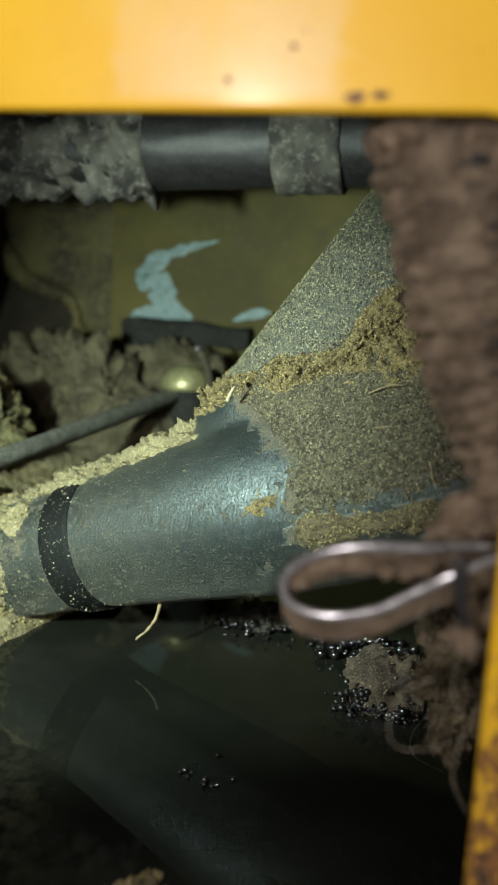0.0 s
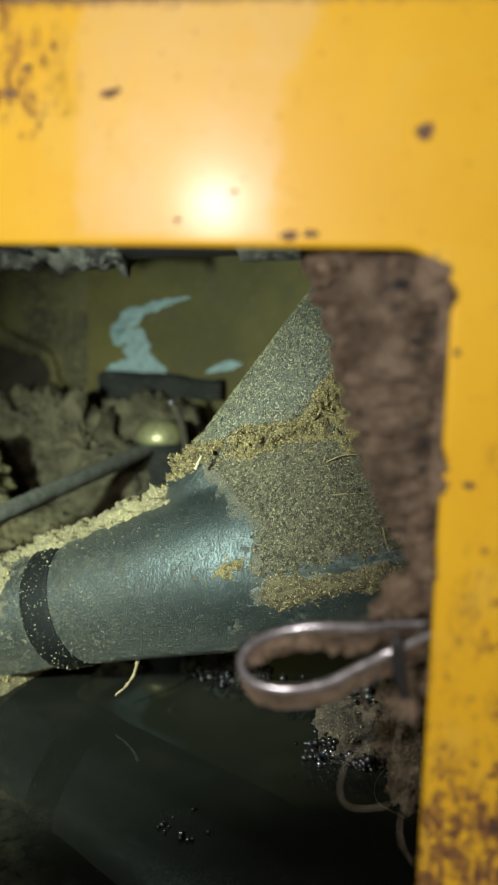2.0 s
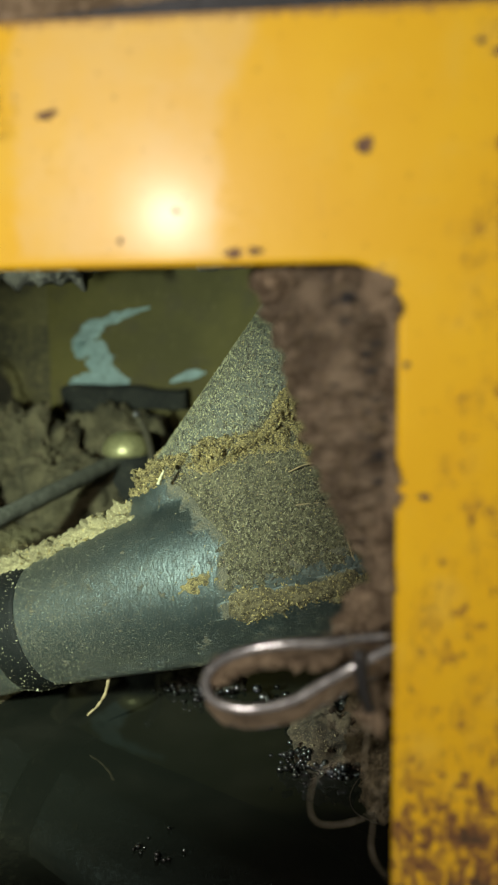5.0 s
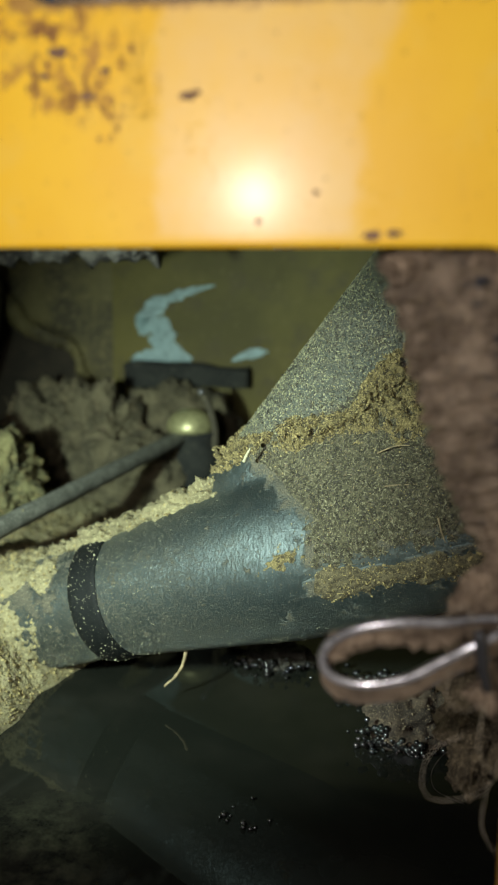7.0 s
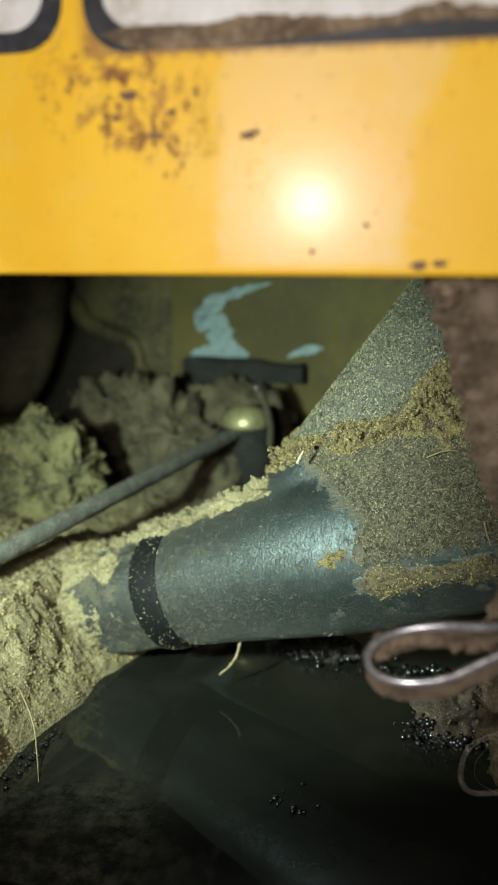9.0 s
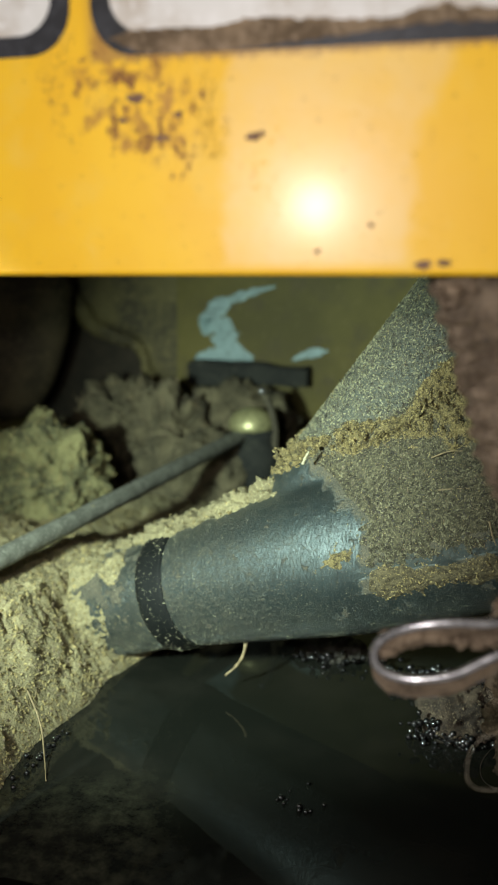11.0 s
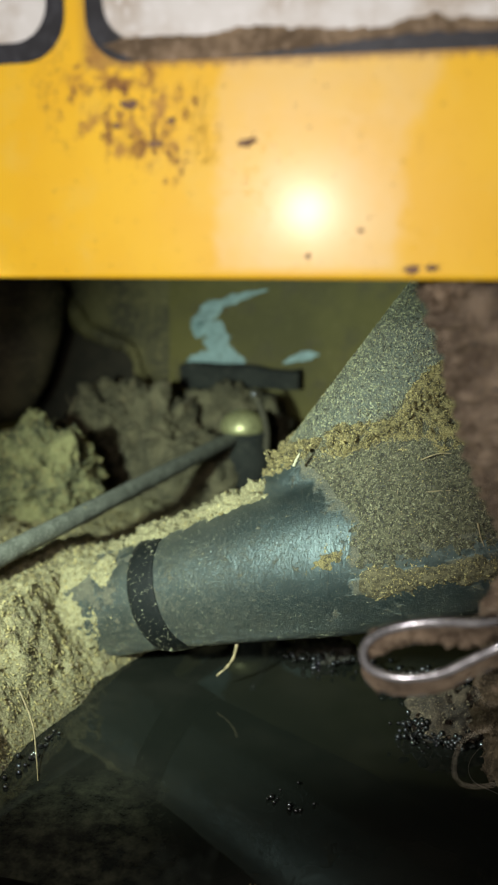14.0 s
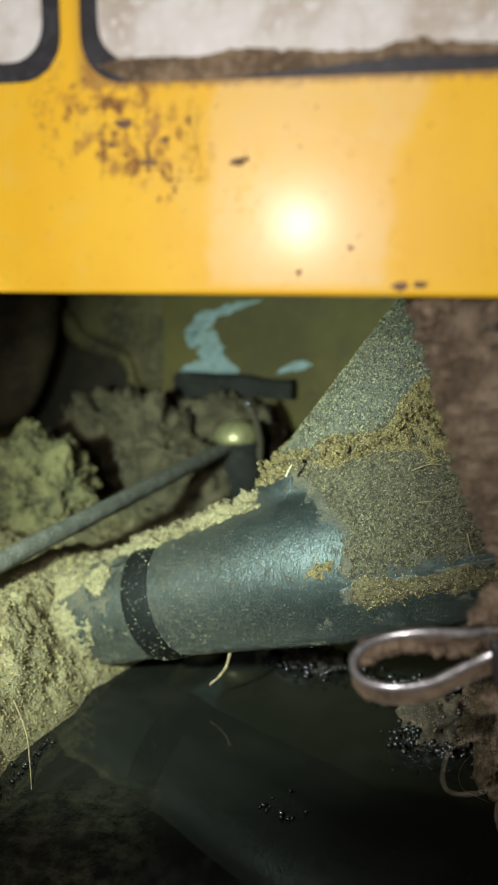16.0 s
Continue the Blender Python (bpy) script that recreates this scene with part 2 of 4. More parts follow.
def wall_material():
    m, nt, b = node_material("olive_painted_steel")
    g = Graph(nt)
    c = g.mix(g.ramp(g.noise(9, 4), 0.35, 0.65), (0.058, 0.048, 0.010), (0.094, 0.078, 0.017))
    c = g.mix(g.math("MULTIPLY", g.ramp(g.noise(30, 6, 0.65), 0.48, 0.7), 0.6), c, (0.050, 0.038, 0.020))
    c = g.mix(g.math("MULTIPLY", g.ramp(g.noise(140, 5), 0.56, 0.74), 0.5), c, (0.13, 0.108, 0.040))
    g.link(c, b.inputs["Base Color"])
    b.inputs["Roughness"].default_value = 0.7
    b.inputs["Specular IOR Level"].default_value = 0.3
    g.bump(g.noise(120, 5), 0.35, 0.002, b)
    return m


def liquid_material():
    m, nt, b = node_material("murky_dark_water")
    g = Graph(nt)
    c = g.mix(g.ramp(g.noise(14, 4), 0.4, 0.7), (0.008, 0.009, 0.007), (0.014, 0.014, 0.011))
    film = g.math("MULTIPLY", g.ramp(g.noise(160, 6, 0.7), 0.64, 0.80), 0.12)
    # pale silt seen through the shallow water
    silt = g.math("MULTIPLY", g.ramp(g.noise(95, 8, 0.75), 0.40, 0.72), g.math("MULTIPLY", g.ramp(g.along((-1, -0.35, 0)), 5.0, 6.8), g.ramp(g.along((0.3, -1, 0)), -7.2, -5.2)))
    c = g.mix(g.math("MULTIPLY", silt, 0.9), c, (0.052, 0.053, 0.034))
    g.link(g.mix(film, c, (0.07, 0.06, 0.04)), b.inputs["Base Color"])
    g.link(g.mixf(film, 0.03, 0.35), b.inputs["Roughness"])
    b.inputs["Specular IOR Level"].default_value = 0.34
    b.inputs["IOR"].default_value = 1.33
    g.bump(g.noise(22, 2), 0.04, 0.002, b)
    return m


def plain(name, colour, rough, metal=0.0, scale=300, amount=0.3, bump=0.25):
    c2 = tuple(min(1.0, v * (1 + amount) + 0.01) for v in colour)
    c1 = tuple(v * (1 - amount) for v in colour)
    return grain_material(name, c1, colour, c2, scale * 0.25, scale, rough, bump, 0.0006, metal)


YELLOW = yellow_paint_material()
PIPE = pipe_material()
WALL = wall_material()
LIQUID = liquid_material()
DIRT = grain_material("yellow_grey_dirt", (0.150, 0.128, 0.066), (0.235, 0.203, 0.108), (0.36, 0.32, 0.175), 45, 620, 0.95, 0.9, 0.002)
DARK_DIRT = grain_material("dark_brown_dirt", (0.040, 0.029, 0.020), (0.11, 0.080, 0.052), (0.20, 0.15, 0.10), 70, 800, 0.95, 0.9, 0.0018)
WET_DIRT = grain_material("wet_dark_mud", (0.012, 0.010, 0.007), (0.035, 0.028, 0.018), (0.07, 0.055, 0.035), 70, 800, 0.5, 0.8, 0.0015)
MOSS = grain_material("grey_green_caked_dirt", (0.045, 0.044, 0.022), (0.19, 0.175, 0.075), (0.33, 0.30, 0.14), 45, 500, 0.95, 0.9, 0.002)
CRUMB = grain_material("loose_crumbs", (0.056, 0.044, 0.018), (0.190, 0.146, 0.056), (0.36, 0.29, 0.125), 900, 2500, 0.95, 0.2, 0.0003, island=0.75)
CRUMB_DARK = grain_material("dark_crumbs", (0.035, 0.026, 0.018), (0.10, 0.072, 0.046), (0.22, 0.17, 0.11), 900, 2500, 0.95, 0.2, 0.0003, island=0.8)
PALE_HAIR = plain("pale_hair", (0.42, 0.36, 0.26), 0.6)
STRAW = plain("dry_straw", (0.22, 0.165, 0.085), 0.7)
RUBBER = plain("black_rubber", (0.014, 0.014, 0.015), 0.45)
BLUE_RUBBER = plain("worn_black_rubber", (0.020, 0.018, 0.019), 0.5)
ROD_STEEL = plain("dusty_dark_steel", (0.150, 0.152, 0.125), 0.6, 0.1, 500, 0.35)
BRIGHT_STEEL = plain("worn_bright_steel", (0.33, 0.33, 0.35), 0.28, 0.85, 400, 0.2, 0.1)
RIM = plain("worn_dark_steel", (0.50, 0.49, 0.50), 0.24, 0.9, 300, 0.35, 0.1)
COLLAR = grain_material("dusty_black_rubber", (0.004, 0.005, 0.005), (0.006, 0.007, 0.007), (0.016, 0.016, 0.013), 200, 900, 0.62, 0.8, 0.0006)
COLLAR.node_tree.nodes["Principled BSDF"].inputs["Specular IOR Level"].default_value = 0.15
BRASS = plain("dull_brass", (0.42, 0.40, 0.20), 0.40, 0.45)
TEAL = plain("pale_teal_primer", (0.17, 0.25, 0.25), 0.6, 0.0, 200)
WHITE = grain_material("dirty_white_vinyl", (0.50, 0.44, 0.36), (0.72, 0.71, 0.67), (0.78, 0.77, 0.74), 30, 260, 0.45, 0.1, 0.0003)
BLACK = plain("black_vinyl", (0.022, 0.023, 0.028), 0.5, 0.0, 260, 0.5)
GRIME = grain_material("brown_grime", (0.11, 0.076, 0.043), (0.23, 0.165, 0.10), (0.36, 0.27, 0.18), 60, 500, 0.95, 0.6, 0.001)
CHIP = grain_material("bare_rusted_metal", (0.13, 0.070, 0.042), (0.20, 0.110, 0.066), (0.26, 0.16, 0.105), 200, 900, 0.8, 0.5, 0.0004)
BROWN_STEEL = grain_material("brown_grimy_steel", (0.040, 0.031, 0.015), (0.085, 0.066, 0.032), (0.115, 0.090, 0.046), 26, 200, 0.8, 0.5, 0.002)
# olive paint with brown mottling that stands for shade on the turned-away sheet
SHADED_OLIVE = grain_material("shaded_olive_paint", (0.040, 0.032, 0.013), (0.095, 0.078, 0.026), (0.13, 0.107, 0.042), 28, 200, 0.8, 0.5, 0.002)
GRIMY = grain_material("grimy_dark_steel", (0.022, 0.019, 0.012), (0.050, 0.042, 0.024), (0.10, 0.085, 0.05), 12, 160, 0.8, 0.5, 0.002)
MUD = grain_material("dry_brown_mud", (0.022, 0.015, 0.010), (0.065, 0.045, 0.029), (0.13, 0.095, 0.06), 90, 900, 0.9, 0.8, 0.001)
RED_DIRT = grain_material("brown_fibrous_dirt", (0.13, 0.092, 0.058), (0.30, 0.222, 0.146), (0.50, 0.385, 0.265), 80, 850, 0.92, 0.9, 0.0015)
DUST = grain_material("pale_dust_specks", (0.15, 0.140, 0.080), (0.28, 0.265, 0.16), (0.44, 0.42, 0.29), 900, 2500, 0.95, 0.1, 0.0003, island=0.4)
CHAFF = grain_material("matted_chaff", (0.034, 0.031, 0.018), (0.115, 0.106, 0.062), (0.26, 0.24, 0.15), 900, 2500, 0.95, 0.1, 0.0003, island=0.6)
STRIP = grain_material("grey_yellow_crumbs", (0.045, 0.036, 0.018), (0.115, 0.094, 0.048), (0.22, 0.185, 0.10), 420, 1300, 0.95, 1.0, 0.0013)
CLAY = grain_material("olive_brown_root_dirt", (0.07, 0.055, 0.030), (0.19, 0.152, 0.088), (0.33, 0.27, 0.165), 80, 850, 0.92, 0.9, 0.0015)
# near-black brown: the shade of the hollow behind the bracket, as a colour
HOLLOW = grain_material("hollow_shade_brown", (0.014, 0.011, 0.006), (0.024, 0.018, 0.010), (0.034, 0.026, 0.015), 40, 300, 0.95, 0.5, 0.002)
# black for the rubber boot and for the wall's shadow slot
RUBBER_AND_SHADE = grain_material("black_rubber_and_shade", (0.008, 0.009, 0.008), (0.016, 0.017, 0.014), (0.04, 0.04, 0.028), 40, 300, 0.95, 0.6, 0.002)
REAR_DIRT = grain_material("olive_brown_dirt", (0.045, 0.038, 0.020), (0.12, 0.10, 0.055), (0.20, 0.17, 0.10), 40, 500, 0.95, 0.9, 0.002)
COAT = grain_material("matted_brown_dirt", (0.022, 0.020, 0.011), (0.076, 0.069, 0.038), (0.17, 0.152, 0.085), 420, 1500, 0.95, 1.0, 0.0012)
FORK = grain_material("crumbly_yellow_dirt", (0.036, 0.028, 0.012), (0.170, 0.133, 0.052), (0.34, 0.275, 0.12), 420, 1300, 0.95, 1.0, 0.0015)
BRANCH_DUST = grain_material("grey_green_dust", (0.024, 0.025, 0.015), (0.115, 0.115, 0.068), (0.34, 0.33, 0.20), 900, 2500, 0.95, 0.1, 0.0003, island=0.7)
CLOTH = grain_material("dirty_grey_cloth", (0.030, 0.026, 0.024), (0.12, 0.11, 0.092), (0.20, 0.185, 0.155), 22, 160, 0.85, 0.5, 0.001)
BUBBLE = plain("wet_dark_foam", (0.006, 0.006, 0.006), 0.16, 0.0, 200, 0.2, 0.0)
BUBBLE.node_tree.nodes["Principled BSDF"].inputs["Specular IOR Level"].default_value = 1.0
BUBBLE.node_tree.nodes["Principled BSDF"].inputs["Coat Weight"].default_value = 1.0


# ---- building helpers ----
def thing(name, base, label, category, group="", kind=""):
    """A top-level Empty at its base, in working units."""
    ob = new(name)
    ob.empty_display_size = 0.01
    ob.location = Vector(base) * U
    return tagged(ob, label, category, group, kind)


def finish(bm, smooth=True):
    for f in bm.faces:
        f.smooth = smooth
    return bm


def part(name, bm, material, parent=None, label=""):
    """Links a bmesh, given in working units of the world, as one mesh object under a thing or a part."""
    base = Vector((0, 0, 0))
    up = parent
    while up is not None:
        base += up.location
        up = up.parent
    bmesh.ops.scale(bm, vec=(U, U, U), verts=bm.verts)
    bmesh.ops.translate(bm, vec=-base, verts=bm.verts)
    me = bpy.data.meshes.new(name)
    bm.to_mesh(me)
    bm.free()
    me.materials.append(material)
    ob = new(name, me)
    ob.parent = parent
    return tagged(ob, label)


def spline(points, steps):
    """Catmull-Rom through the points."""
    pts = [Vector(p) for p in points]
    pts = [2 * pts[0] - pts[1], *pts, 2 * pts[-1] - pts[-2]]
    out = []
    for i in range(1, len(pts) - 2):
        a, b, c, d = pts[i - 1 : i + 3]
        for k in range(steps):
            t = k / steps
            out.append(0.5 * (2 * b + (c - a) * t + (2 * a - 5 * b + 4 * c - d) * t * t + (3 * b - a - 3 * c + d) * t**3))
    out.append(pts[-2])
    return out


def tube(path, radius, sides=16, wobble=0.0, bm=None, caps=True, rough_scale=3.0):
    """A swept tube; radius is a number or a function of 0..1 along it."""
    bm = bm or bmesh.new()
    path = [Vector(p) for p in path]
    n, rings = len(path), []
    side = None
    for i, p in enumerate(path):
        ahead = (path[min(i + 1, n - 1)] - path[max(i - 1, 0)]).normalized()
        if side is None:
            side = ahead.orthogonal().normalized()
        side = (side - ahead * side.dot(ahead)).normalized()
        up = ahead.cross(side)
        r = radius(i / (n - 1)) if callable(radius) else radius
        ring = []
        for k in range(sides):
            a = 2 * math.pi * k / sides
            out = side * math.cos(a) + up * math.sin(a)
            q = p + out * r
            if wobble:
                q += out * wobble * noise.fractal(q * rough_scale, 0.8, 2.1, 5)
            ring.append(bm.verts.new(q))
        rings.append(ring)
    for a, b in zip(rings, rings[1:]):
        for k in range(sides):
            bm.faces.new((a[k], a[(k + 1) % sides], b[(k + 1) % sides], b[k]))
    if caps:
        bm.faces.new(list(reversed(rings[0])))
        bm.faces.new(rings[-1])
    return finish(bm)


def line(a, b, n):
    a, b = Vector(a), Vector(b)
    return [a.lerp(b, i / n) for i in range(n + 1)]


def box(lo, hi, bevel=0.0, bm=None):
    bm = bm or bmesh.new()
    v = bmesh.ops.create_cube(bm, size=1)["verts"]
    lo, hi = Vector(lo), Vector(hi)
    bmesh.ops.scale(bm, vec=hi - lo, verts=v)
    bmesh.ops.translate(bm, vec=(lo + hi) / 2, verts=v)
    if bevel:
        bmesh.ops.bevel(bm, geom=list({e for x in v for e in x.link_edges}), offset=bevel, segments=3, profile=0.5, affect="EDGES")
    return bm


def lump(centre, radii, amount=0.3, freq=1.0, seed=0.0, level=5, bm=None, floor=None):
    """A clod: an ellipsoid broken up by several octaves of noise."""
    own = bmesh.new()
    bmesh.ops.create_icosphere(own, subdivisions=level, radius=1)
    c, shift = Vector(centre), Vector((seed * 7.3, seed * 3.1, seed * 5.7))
    for v in own.verts:
        d = v.co.normalized()
        q = Vector((d.x * radii[0], d.y * radii[1], d.z * radii[2]))
        k = noise.fractal(q * freq + shift, 0.75, 2.1, 7)
        k += 0.35 * (noise.ridged_multi_fractal(q * freq * 2.5 + shift, 0.9, 2.2, 4, 1.0, 2.0) - 1.0)
        v.co = c + q + d * amount * k
        if floor is not None:
            v.co.z = max(v.co.z, floor)
    finish(own)
    if bm is None:
        return own
    me = bpy.data.meshes.new("scrap")
    own.to_mesh(me)
    own.free()
    bm.from_mesh(me)
    bpy.data.meshes.remove(me)
    return bm


CHIP_SHAPE = ((1, 0, 0), (-1, 0, 0), (0, 1, 0), (0, -1, 0), (0, 0, 1), (0, 0, -1))
CHIP_FACES = ((0, 2, 4), (2, 1, 4), (1, 3, 4), (3, 0, 4), (2, 0, 5), (1, 2, 5), (3, 1, 5), (0, 3, 5))


def scatter(name, ob, count, size, material, parent, rng, keep=None, long=1.0, sink=0.2, label=""):
    """Loose crumbs or fibres over a mesh object: one joined mesh. size: least and most, in working units."""
    me = ob.data
    me.calc_loop_triangles()
    base = Vector((0, 0, 0))
    up = ob
    while up is not None:
        base += up.location
        up = up.parent
    co = np.array([(v.co + base)[:] for v in me.vertices]) / U
    tri = np.array([t.vertices[:] for t in me.loop_triangles])
    a, b, c = co[tri[:, 0]], co[tri[:, 1]], co[tri[:, 2]]
    cross = np.cross(b - a, c - a)
    area = np.linalg.norm(cross, axis=1) / 2
    normal = cross / np.maximum(np.linalg.norm(cross, axis=1), 1e-9)[:, None]
    weight = area.copy()
    if keep is not None:
        mid = (a + b + c) / 3
        weight *= np.array([max(0.0, keep(Vector(m), Vector(k))) for m, k in zip(mid, normal)])
    if weight.sum() <= 0:
        return None
    pick = rng.choice(len(tri), size=count, p=weight / weight.sum())
    u, v = rng.random(count), rng.random(count)
    flip = u + v > 1
    u[flip], v[flip] = 1 - u[flip], 1 - v[flip]
    at = a[pick] + u[:, None] * (b - a)[pick] + v[:, None] * (c - a)[pick]
    scale = size[0] + (size[1] - size[0]) * rng.random(count) ** 2.5
    verts, faces = [], []
    shape = np.array(CHIP_SHAPE, float)
    for i in range(count):
        q, _ = np.linalg.qr(rng.normal(size=(3, 3)))
        s = scale[i] * (0.6 + 0.8 * rng.random(3))
        if long > 1:
            n = normal[pick[i]]
            d = rng.normal(size=3)
            d -= n * (d @ n) * 0.75
            d /= np.linalg.norm(d)
            e = np.cross(n, d)
            e /= max(np.linalg.norm(e), 1e-6)
            q = np.stack([d, e, np.cross(d, e)], 1)
            s = np.array([scale[i] * long * (0.4 + 0.8 * rng.random()), scale[i], scale[i] * 0.6])
        pts = (shape * s * (0.45 + 0.9 * rng.random((6, 1))) + rng.normal(size=(6, 3)) * s * 0.22) @ q.T + at[i] + normal[pick[i]] * scale[i] * (0.5 - sink)
        k = 6 * i
        verts.extend(pts.tolist())
        faces.extend((k + x, k + y, k + z) for x, y, z in CHIP_FACES)
    pbase = Vector((0, 0, 0))
    up = parent
    while up is not None:
        pbase += up.location
        up = up.parent
    mesh = bpy.data.meshes.new(name)
    mesh.from_pydata([(x * U - pbase.x, y * U - pbase.y, z * U - pbase.z) for x, y, z in verts], [], faces)
    mesh.materials.append(material)
    made = new(name, mesh)
    made.parent = parent
    return tagged(made, label, kind="stuff")


WATER = -10.8


# ---- the compartment ----
def sheet(name, lo, hi, material, label, category):
    ob = part(name, box(lo, hi), material)
    return tagged(ob, label, category, kind="structure")


back_wall = sheet("wall_back", (-30, 24, -15), (9, 25, 8), WALL, "grimy olive painted steel wall at the back of the compartment", "wall")
sheet("wall_left", (-30, 0.18, -15), (-29, 24, 8), WALL, "grimy olive painted steel side wall", "wall")
sheet("wall_right", (8, 0.18, -15), (9, 24, 8), WALL, "grimy olive painted steel side wall", "wall")
sheet("ceiling", (-29, 0.18, 7), (8, 24, 8), WALL, "dark painted steel top of the compartment", "ceiling")
sheet("floor", (-29, 0.18, -15), (8, 24, -14.2), WET_DIRT, "muddy bottom of the compartment under water", "floor")


def water_sheet():
    bm = bmesh.new()
    n = 60
    grid = [[bm.verts.new((-28.9 + 36.8 * i / n, 0.55 + 23.4 * j / n, WATER)) for j in range(n + 1)] for i in range(n + 1)]
    for i in range(n):
        for j in range(n):
            bm.faces.new((grid[i][j], grid[i + 1][j], grid[i + 1][j + 1], grid[i][j + 1]))
    return tagged(part("water", finish(bm), LIQUID), "still black oily water standing in the compartment", "water", kind="structure")


water_sheet()


# ---- yellow panel with its opening ----
def yellow_panel():
    top = thing("machine_panel", (0, 0, 0), "chipped yellow painted steel panel with a rounded cut-out", "machine panel")
    r = 0.62
    pts = [(-30, 9), (9, 9), (9, -15), (0, -15)]
    for k in range(13):
        a = math.pi / 2 * k / 12
        pts.append((-r + r * math.cos(a), -r - 0.09 + r * math.sin(a)))
    pts += [(-28, -0.09), (-28, -15), (-30, -15)]
    bm = bmesh.new()
    face = bm.faces.new([bm.verts.new((x, 0, z)) for x, z in pts])
    ext = bmesh.ops.extrude_face_region(bm, geom=[face])
    back = [v for v in ext["geom"] if isinstance(v, bmesh.types.BMVert)]
    bmesh.ops.translate(bm, vec=(0, 0.17, 0), verts=back)
    bmesh.ops.recalc_face_normals(bm, faces=bm.faces)
    rim = [e for e in bm.edges if all(abs(v.co.y) < 1e-6 for v in e.verts) and all(-27.9 > v.co.x < 0.1 or (v.co.x > -28.1 and v.co.x < 0.01 and v.co.z < 0.01) for v in e.verts)]
    bmesh.ops.bevel(bm, geom=rim, offset=0.07, segments=4, profile=0.5, affect="EDGES")
    for f in bm.faces:
        f.smooth = f.calc_area() < 5 and len(f.verts) < 8
    body = part("sheet", bm, YELLOW, top)
    return top, body


panel, panel_sheet = yellow_panel()


def flake(name, centre, size, seed, material, parent, label, lift=0.012, squash=1.0):
    """A thin ragged patch on the panel's face."""
    bm = bmesh.new()
    n = 40
    ring = []
    for k in range(n):
        a = 2 * math.pi * k / n
        d = Vector((math.cos(a), 0, math.sin(a)))
        r = size * (1 + 0.45 * noise.fractal(d * 1.7 + Vector((seed, seed * 2, 0)), 0.7, 2.2, 5))
        ring.append(bm.verts.new((centre[0] + d.x * r, -lift, centre[1] + d.z * r * squash)))
    face = bm.faces.new(ring)
    ext = bmesh.ops.extrude_face_region(bm, geom=[face])
    bmesh.ops.translate(bm, vec=(0, lift * 0.9, 0), verts=[v for v in ext["geom"] if isinstance(v, bmesh.types.BMVert)])
    bmesh.ops.recalc_face_normals(bm, faces=bm.faces)
    return part(name, bm, material, parent, label)


for cx, cz, s, q in ((-0.39, 1.21, 0.115, 0.95), (-1.66, 0.07, 0.10, 0.55), (-1.92, 0.05, 0.13, 0.5), (0.10, -1.27, 0.055, 0.8),
                     (-4.17, 1.70, 0.12, 0.45), (-4.05, 1.73, 0.05, 0.8), (0.34, -2.85, 0.09, 0.5), (-5.44, 1.73, 0.13, 0.4), (-5.79, 2.26, 0.16, 0.45),
                     (-5.2, 2.02, 0.06, 0.8), (-6.0, 1.98, 0.07, 0.7), (1.12, 2.13, 0.16, 0.4), (0.85, 2.25, 0.07, 0.6), (-3.3, 0.22, 0.04, 1.0), (-2.6, 0.55, 0.05, 0.6)):
    flake("paint_chip", (cx, cz), s * 0.85, cx * 3 + cz, CHIP, panel, "chipped paint showing dark metal", squash=q)


# ---- decals ----
def decal(x0, x1, z0, slope, label, name="decal"):
    """A white sticker with a black border, rounded at its lower corners; grime gathers along its lower edge."""
    base = thing(name, ((x0 + x1) / 2, 0, z0), label, "decal")

    def outline(inset, top, r):
        pts = []
        for cx, a0 in ((x1 - inset - r, -90), (x0 + inset + r, 180)):
            arc = []
            for k in range(9):
                a = math.radians(a0 + 90 * k / 8)
                arc.append((cx + r * math.cos(a), z0 + inset + r + r * math.sin(a)))
            pts.append(arc)
        right, left = pts
        out = left + right + [(x1 - inset, top), (x0 + inset, top)]
        return [(x, z + slope * (x - x0)) for x, z in out]

    def plate(pts, lift, depth):
        bm = bmesh.new()
        face = bm.faces.new([bm.verts.new((x, -lift, z)) for x, z in pts])
        ext = bmesh.ops.extrude_face_region(bm, geom=[face])
        bmesh.ops.translate(bm, vec=(0, depth, 0), verts=[v for v in ext["geom"] if isinstance(v, bmesh.types.BMVert)])
        bmesh.ops.recalc_face_normals(bm, faces=bm.faces)
        return bm

    part("border", plate(outline(0, 7.2, 0.62), 0.012, 0.011), BLACK, base, "worn black border")
    white = part("face", plate(outline(0.27, 7.0, 0.5), 0.022, 0.009), WHITE, base, "scuffed white face")
    return base, white


decal(-11.5, -6.72, 2.86, 0.0, "white sticker with a rounded black border on the yellow panel", "decal")
right_decal, right_face = decal(-6.42, 3.4, 2.80, -0.018, "dirty white sticker with a black border and a part number", "decal")


